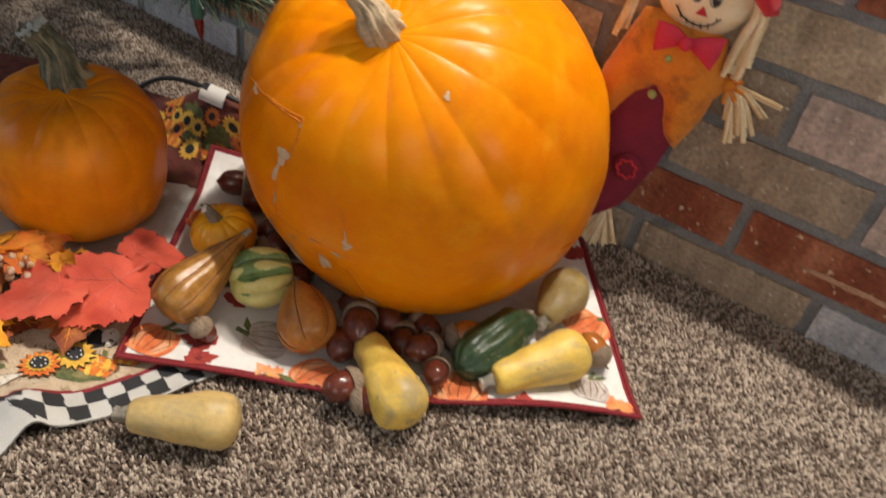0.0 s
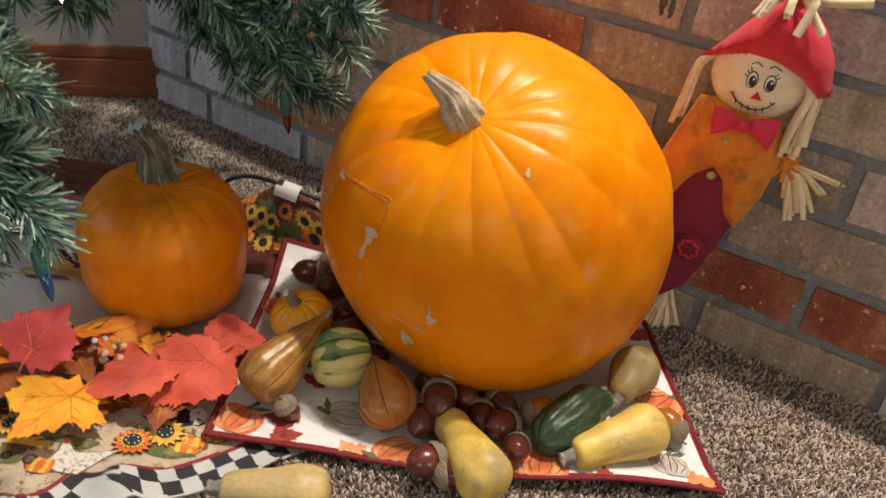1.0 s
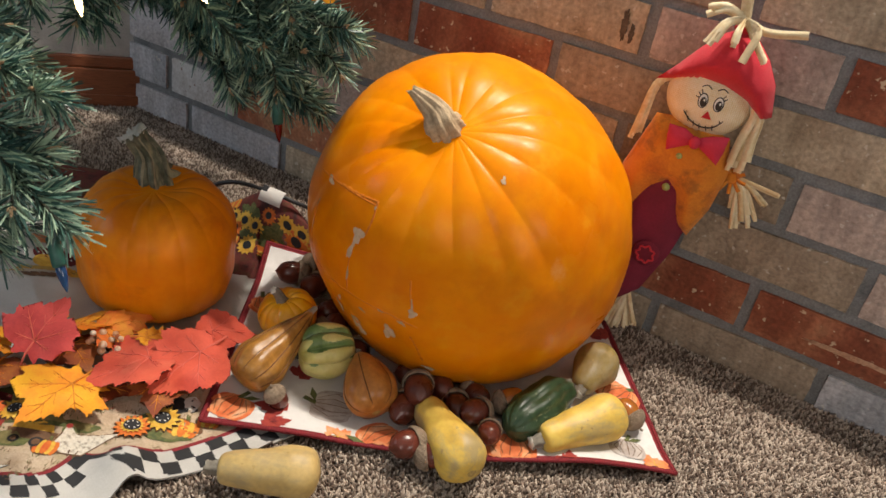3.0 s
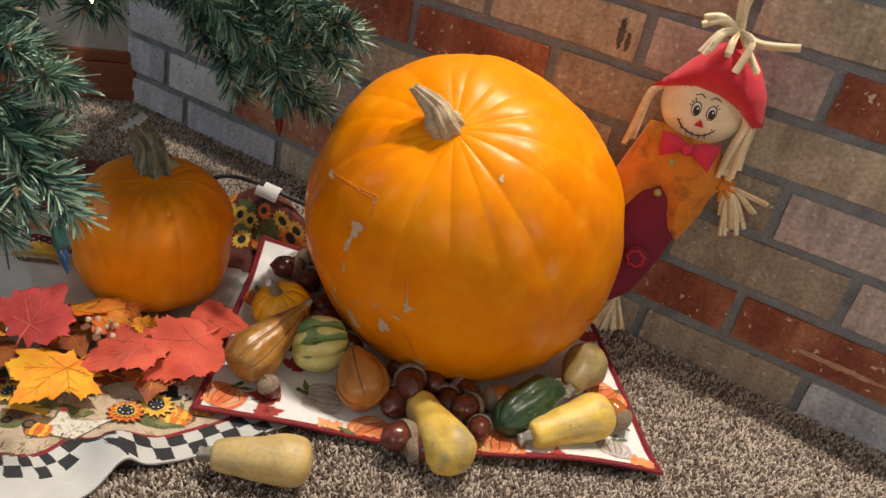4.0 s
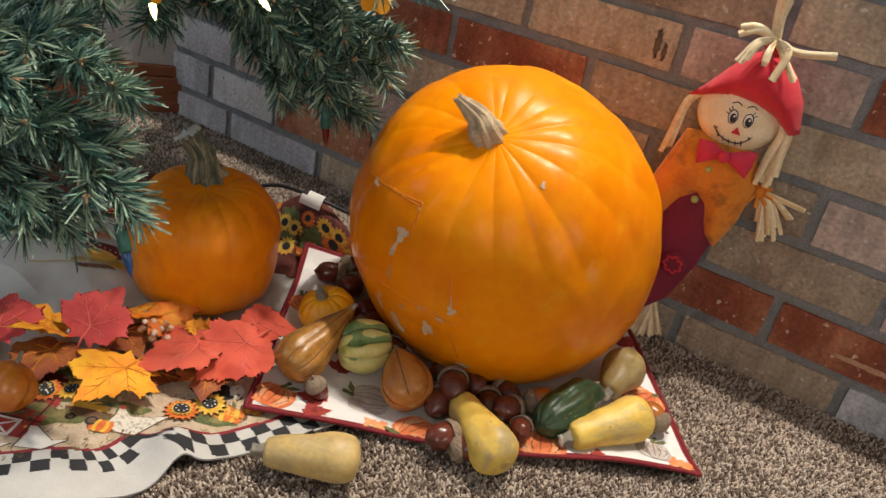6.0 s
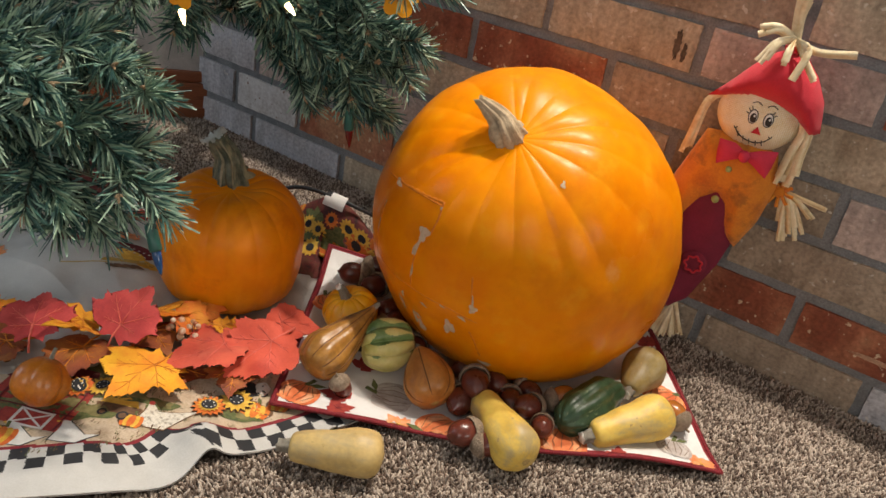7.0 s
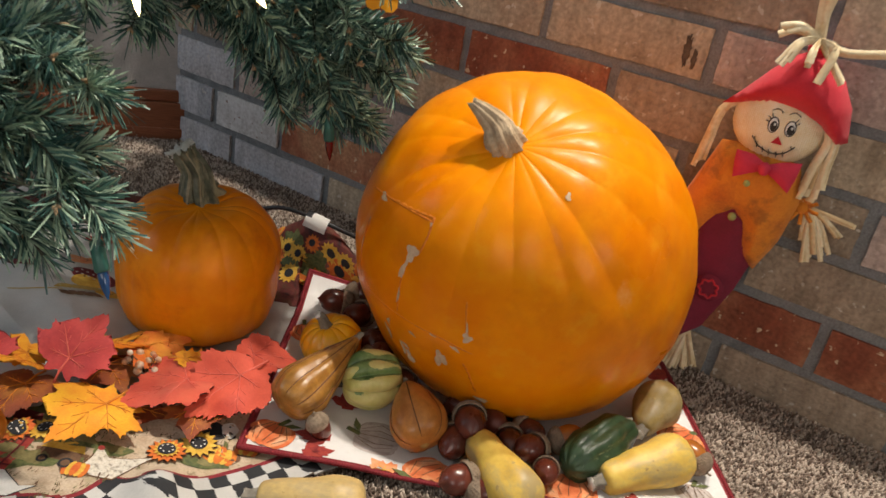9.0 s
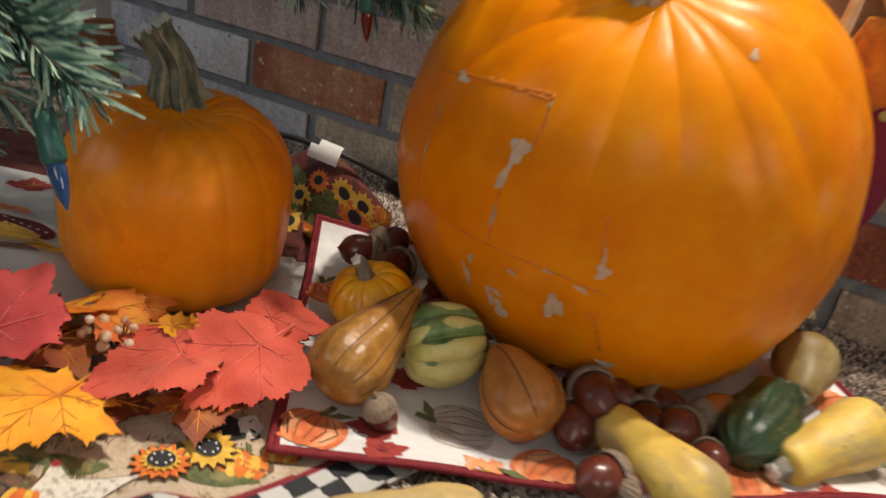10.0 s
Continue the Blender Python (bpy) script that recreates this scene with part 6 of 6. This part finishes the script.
woven(D_SKIN, 0.0019, 0.35)
D_RED = material("red_felt", [(0.48, 0.010, 0.022), (0.60, 0.02, 0.04)], 30, 0.85, 0.4, 500, 0.15, sheen=0.2)
D_PINK = material("pink_ribbon", [(0.50, 0.016, 0.05), (0.62, 0.03, 0.08)], 40, 0.7, 0.3, 400, 0.15)
D_ORANGE = material("orange_felt", [(0.50, 0.13, 0.008), (0.66, 0.22, 0.012), (0.58, 0.17, 0.01)], 25, 0.85, 0.4, 400, 0.25, sheen=0.2)
scuffed(D_ORANGE, (0.20, 0.07, 0.01), 34, 0.52, 0.64, amount=0.6)
D_MAROON = material("maroon_felt", [(0.15, 0.008, 0.026), (0.22, 0.015, 0.042)], 25, 0.85, 0.4, 400, 0.2)
D_STRAW = material("raffia", [(0.64, 0.48, 0.26), (0.80, 0.68, 0.46), (0.74, 0.60, 0.36)], 60, 0.6, 0.4, 300, 0.3, island=True, vary=0.4)
D_INK = material("ink", [(0.02, 0.016, 0.014), (0.03, 0.025, 0.02)], 60, 0.7, 0.1, 300, 0.1)
D_WHITE = material("doll_white", [(0.7, 0.68, 0.62), (0.76, 0.74, 0.68)], 60, 0.8, 0.1, 300, 0.1)
D_GREEN = material("doll_green", [(0.30, 0.34, 0.10), (0.40, 0.44, 0.16)], 60, 0.8, 0.1, 300, 0.1)
DOLL = [D_SKIN, D_RED, D_ORANGE, D_MAROON, D_STRAW, D_INK, D_WHITE, D_PINK, D_GREEN]
doll = bmesh.new()
DX, DY = -0.118, -0.048


def cushion(outline, y, thick, mat, fine=0.010):
    """A stuffed flat shape facing the room; outline in x and z."""
    t = bmesh.new()
    t.faces.new([t.verts.new((x, 0, z)) for x, z in outline])
    edge = [(Vector(outline[i]), Vector(outline[(i + 1) % len(outline)])) for i in range(len(outline))]
    bmesh.ops.triangulate(t, faces=t.faces[:])
    for _ in range(4):
        long = [e for e in t.edges if e.calc_length() > fine]
        if not long:
            break
        bmesh.ops.subdivide_edges(t, edges=long, cuts=1)
        bmesh.ops.triangulate(t, faces=[f for f in t.faces if len(f.verts) > 3])

    def depth(p):
        best = 1.0
        for a, c in edge:
            s = max(0, min(1, (p - a).dot(c - a) / max(1e-9, (c - a).length_squared)))
            best = min(best, (p - a - (c - a) * s).length)
        return thick * math.sqrt(min(1, best / 0.022))

    for sgn in (-1, 1):
        mp = {}
        for v in t.verts:
            mp[v] = doll.verts.new((v.co.x, y + sgn * (0.0008 + depth(Vector((v.co.x, v.co.z)))) , v.co.z))
        for f in t.faces:
            doll.faces.new([mp[v] for v in (f.verts if sgn < 0 else reversed(f.verts))]).material_index = mat
    t.free()


def ribbon(pts, width, mat, n=10, face=Vector((0, -1, 0))):
    line = spline(pts, n)
    prev = None
    for i, p in enumerate(line):
        d = (line[min(i + 1, n - 1)] - line[max(i - 1, 0)]).normalized()
        s = d.cross(face).normalized() * width / 2
        f = s.cross(d).normalized() * 0.0003
        cur = [doll.verts.new(p - s - f), doll.verts.new(p + s - f), doll.verts.new(p + s + f), doll.verts.new(p - s + f)]
        if prev:
            for k in range(4):
                doll.faces.new((prev[k], prev[(k + 1) % 4], cur[(k + 1) % 4], cur[k])).material_index = mat
        prev = cur


def ball(c, rx, ry, rz, mat, n=28):
    r = bmesh.ops.create_uvsphere(doll, u_segments=n, v_segments=n // 2, radius=1.0)
    for v in r["verts"]:
        v.co = Vector((c[0] + v.co.x * rx, c[1] + v.co.y * ry, c[2] + v.co.z * rz))
        for f in v.link_faces:
            f.material_index = mat


HEAD = (-0.118, -0.046, 0.312)
# legs and overalls, jacket with two hanging sleeves
cushion([(-0.172, 0.232), (-0.096, 0.225), (-0.098, 0.162), (-0.105, 0.128), (-0.125, 0.072), (-0.150, 0.045), (-0.172, 0.060), (-0.178, 0.14)], -0.047, 0.016, 3)
cushion([(-0.165, 0.282), (-0.186, 0.215), (-0.192, 0.165), (-0.165, 0.162), (-0.150, 0.182), (-0.131, 0.210), (-0.126, 0.205), (-0.118, 0.183), (-0.107, 0.166), (-0.094, 0.158), (-0.080, 0.196), (-0.074, 0.240), (-0.084, 0.276), (-0.112, 0.285), (-0.14, 0.285)], -0.050, 0.019, 2)
ball((-0.128, -0.0655, 0.127), 0.016, 0.003, 0.016, 3, 18)
for k in range(7):
    a = k * 0.9
    ribbon([(-0.128 + 0.008 * math.cos(a), -0.0688, 0.127 + 0.008 * math.sin(a)), (-0.128 + 0.011 * math.cos(a + 0.5), -0.0690, 0.127 + 0.011 * math.sin(a + 0.5)), (-0.128 + 0.008 * math.cos(a + 1), -0.0688, 0.127 + 0.008 * math.sin(a + 1))], 0.0024, 1, 6)
ball((-0.129, -0.0700, 0.212), 0.0045, 0.0025, 0.0045, 8, 12)
ball((-0.126, -0.0715, 0.250), 0.0035, 0.0025, 0.0035, 8, 12)
# head with its drawn face
ball(HEAD, 0.045, 0.024, 0.040, 0, 40)


def face_y(x, z):
    q = 1 - ((x - HEAD[0]) / 0.045) ** 2 - ((z - HEAD[2]) / 0.040) ** 2
    return HEAD[1] - 0.024 * math.sqrt(max(0.0, q)) - 0.0006


def dot(x, z, rx, rz, mat, lift=0.0):
    c = doll.verts.new((x, face_y(x, z) - lift, z))
    ring = [doll.verts.new((x + rx * math.cos(a), face_y(x + rx * math.cos(a), z + rz * math.sin(a)) - lift, z + rz * math.sin(a))) for a in (2 * math.pi * k / 18 for k in range(18))]
    for k in range(18):
        doll.faces.new((c, ring[(k + 1) % 18], ring[k])).material_index = mat


def stroke(pts, width=0.0011):
    ribbon([(x, face_y(x, z) - 0.0002, z) for x, z in pts], width, 5, 10)


for x in (-0.1205, -0.1045):
    dot(x, 0.313, 0.0052, 0.0080, 5)
    dot(x, 0.313, 0.0042, 0.0069, 6, 0.0003)
    dot(x + 0.0006, 0.3118, 0.0033, 0.0052, 5, 0.0006)
    dot(x + 0.0014, 0.3140, 0.0010, 0.0014, 6, 0.0009)
    for a in ((120, 143, 166) if x < -0.11 else (60, 37)):
        stroke([(x + 0.005 * math.cos(radians(a)), 0.313 + 0.008 * math.sin(radians(a))), (x + 0.007 * math.cos(radians(a)), 0.313 + 0.0105 * math.sin(radians(a))), (x + 0.0085 * math.cos(radians(a)), 0.313 + 0.012 * math.sin(radians(a)))], 0.0008)
    stroke([(x - 0.0052, 0.3262), (x, 0.3288), (x + 0.0052, 0.3262)], 0.0009)
nose = [(-0.1125, 0.304), (-0.1175, 0.2955), (-0.107, 0.2955)]
doll.faces.new([doll.verts.new((x, face_y(x, z) - 0.0006, z)) for x, z in nose]).material_index = 1
mouth = [(-0.134, 0.2945), (-0.129, 0.2890), (-0.120, 0.2852), (-0.111, 0.2848), (-0.103, 0.2878), (-0.0975, 0.2938)]
stroke(mouth, 0.0011)
for x, z in ((-0.130, 0.2893), (-0.1235, 0.2862), (-0.117, 0.2848), (-0.110, 0.2845), (-0.104, 0.2865)):
    stroke([(x - 0.0006, z + 0.0030), (x, z), (x + 0.0006, z - 0.0030)], 0.0009)
for x, z in ((-0.1345, 0.2947), (-0.0972, 0.2940)):
    stroke([(x - 0.002, z + 0.0022), (x, z), (x + 0.0016, z + 0.0028)], 0.0009)
# bow tie
for sgn in (-1, 1):
    cushion([(-0.114, 0.274), (-0.114 + sgn * 0.014, 0.281), (-0.114 + sgn * 0.031, 0.285 - (0.004 if sgn < 0 else 0)), (-0.114 + sgn * 0.030, 0.268), (-0.114 + sgn * 0.027, 0.253), (-0.114 + sgn * 0.012, 0.262), (-0.114, 0.268)], -0.073, 0.005, 7, 0.008)
ball((-0.114, -0.079, 0.271), 0.006, 0.004, 0.007, 7, 14)
# hat: brim with drooping corners, gathered crown
crown = [(-0.176, 0.318), (-0.160, 0.336), (-0.140, 0.362), (-0.122, 0.380), (-0.108, 0.388), (-0.090, 0.382), (-0.074, 0.366), (-0.060, 0.343), (-0.053, 0.312), (-0.062, 0.306), (-0.080, 0.320), (-0.105, 0.327), (-0.130, 0.329), (-0.155, 0.324)]
cushion(crown, -0.054, 0.026, 1)
ball((-0.107, -0.058, 0.389), 0.009, 0.008, 0.007, 1, 16)
# raffia: topknot, side locks, hand and foot
rs = random.Random(6)


def straws(pts, count, spread, width, length_var=0.25):
    for _ in range(count):
        o = [Vector(p) for p in pts]
        j = Vector((rs.uniform(-1, 1), rs.uniform(-0.6, 0.6), rs.uniform(-1, 1))) * spread
        o = [o[0] + j * 0.2] + [p + j * (0.4 + 0.6 * i / max(1, len(o) - 2)) for i, p in enumerate(o[1:])]
        o[-1] = o[-2].lerp(o[-1], 1 - rs.uniform(0, length_var))
        ribbon(o, width * rs.uniform(0.8, 1.5), 4, 10, Vector((rs.uniform(-0.4, 0.4), -1, rs.uniform(-0.4, 0.4))).normalized())


K = Vector((-0.107, -0.064, 0.397))
straws([K, K + Vector((-0.004, 0, 0.022)), K + Vector((-0.004, -0.004, 0.048))], 9, 0.006, 0.006)
straws([K, K + Vector((-0.018, -0.008, 0.008)), K + Vector((-0.034, -0.014, 0.002))], 4, 0.005, 0.0055)
straws([K, K + Vector((-0.014, -0.012, -0.004)), K + Vector((-0.026, -0.020, -0.030))], 5, 0.006, 0.0055)
straws([K, K + Vector((0.024, -0.008, -0.004)), K + Vector((0.060, -0.010, 0.004))], 2, 0.002, 0.0055)
straws([K, K + Vector((0.016, -0.016, -0.004)), K + Vector((0.010, -0.026, -0.038))], 2, 0.003, 0.0085)
straws([K, K + Vector((0.014, -0.014, -0.012)), K + Vector((0.036, -0.022, -0.036))], 3, 0.003, 0.0045)
straws([K, K + Vector((-0.002, -0.014, -0.008)), K + Vector((-0.003, -0.020, -0.024))], 3, 0.003, 0.006)
straws([(-0.158, -0.050, 0.326), (-0.174, -0.052, 0.310), (-0.179, -0.052, 0.275), (-0.182, -0.052, 0.247)], 6, 0.004, 0.0065)
straws([(-0.074, -0.052, 0.325), (-0.066, -0.056, 0.305), (-0.068, -0.056, 0.278), (-0.068, -0.056, 0.250)], 16, 0.009, 0.006)
H = Vector((-0.070, -0.040, 0.236))
ball(tuple(H), 0.009, 0.009, 0.009, 2, 14)
for k in range(9):
    a = k * 0.7
    ribbon([H, H + Vector((0.010 * math.cos(a), -0.010, 0.010 * math.sin(a))), H + Vector((0.016 * math.cos(a), -0.012, 0.016 * math.sin(a)))], 0.004, 2, 6)
for tx, tz in ((0.052, -0.006), (0.046, -0.022), (0.042, -0.042), (0.036, -0.052), (0.026, -0.048), (0.032, -0.034), (0.012, -0.038), (0.020, -0.054)):
    straws([H, H + Vector((tx * 0.45, -0.006, tz * 0.2)), H + Vector((tx, -0.006, tz))], 2, 0.003, 0.0045)
F = Vector((-0.140, -0.032, 0.058))
for tx, tz in ((-0.024, -0.050), (-0.014, -0.052), (-0.004, -0.052), (0.006, -0.050), (0.014, -0.047), (0.020, -0.042)):
    straws([F, F + Vector((tx * 0.5, -0.004, tz * 0.5)), F + Vector((tx, -0.008, tz))], 3, 0.004, 0.0045, 0.05)
doll_ob = to_object("scarecrow_doll", doll, DOLL)
doll_ob.location.y = 0.010
tagged(doll_ob, "small scarecrow doll in red hat and orange jacket against the bricks", "doll")

# ---------------------------------------------------------------- carpet pile
rng = np.random.default_rng(7)
STEP = 0.0026
gx, gy = np.meshgrid(np.arange(-1.16, 0.42, STEP), np.arange(-0.78, 0.06, STEP))
px = (gx + rng.uniform(-0.5, 0.5, gx.shape) * STEP).ravel()
py = (gy + rng.uniform(-0.5, 0.5, gy.shape) * STEP).ravel()
keep = ~over_napkin(px, py, 0.006)
hx = np.array([p.x for p in HEM])
hy = np.array([p.y for p in HEM])
ang = np.arctan2(hy - HEART.y, hx - HEART.x)
rad = np.hypot(hx - HEART.x, hy - HEART.y)
order = np.argsort(ang)
pr = np.hypot(px - HEART.x, py - HEART.y)
pa = np.arctan2(py - HEART.y, px - HEART.x)
keep &= ~(pr < np.interp(pa, ang[order], rad[order]) - 0.006)
# up to the hearth and the corner wall
keep &= py < -0.008 - 0.0536 * (px + 0.005)
keep &= 0.731 * (px + 1.060) - 0.682 * (py - 0.053) > 0.017
px, py = px[keep], py[keep]
n = len(px)
lean_a, lean = rng.uniform(0, 2 * np.pi, n), rng.uniform(0.0010, 0.0036, n)
hgt = rng.uniform(0.0002, 0.0026, n)
rad_t = rng.uniform(0.0009, 0.0017, n)
rot_a = rng.uniform(0, 2 * np.pi, n)
ring = []
for level, fr, ff in ((-0.005, 0.9, 0.0), (0.5, 1.15, 0.45), (1.0, 0.55, 1.0)):
    for k in range(4):
        a = rot_a + k * np.pi / 2 + ff * 0.9
        z = np.full(n, -0.0055) if level < 0 else -0.0045 + (hgt + 0.0035) * level
        ring.append(np.stack([px + np.cos(lean_a) * lean * ff + np.cos(a) * rad_t * fr, py + np.sin(lean_a) * lean * ff + np.sin(a) * rad_t * fr, z], 1))
pts = np.stack(ring, 1).reshape(-1, 3)
quads = []
for lv in (0, 4):
    for k in range(4):
        quads.append((lv + k, lv + (k + 1) % 4, lv + 4 + (k + 1) % 4, lv + 4 + k))
quads.append((8, 9, 10, 11))
fq = (np.arange(n)[:, None, None] * 12 + np.array(quads)[None]).reshape(-1, 4)
me = bpy.data.meshes.new("carpet_pile")
me.vertices.add(len(pts))
me.vertices.foreach_set("co", pts.ravel())
me.loops.add(fq.size)
me.loops.foreach_set("vertex_index", fq.ravel().astype(np.int32))
me.polygons.add(len(fq))
me.polygons.foreach_set("loop_start", np.arange(0, fq.size, 4, dtype=np.int32))
me.update(calc_edges=True)
me.polygons.foreach_set("use_smooth", [True] * len(fq))
me.materials.append(CARPET)
tagged(new("carpet_pile", me), "brown beige twisted carpet pile", "carpet", kind="stuff")
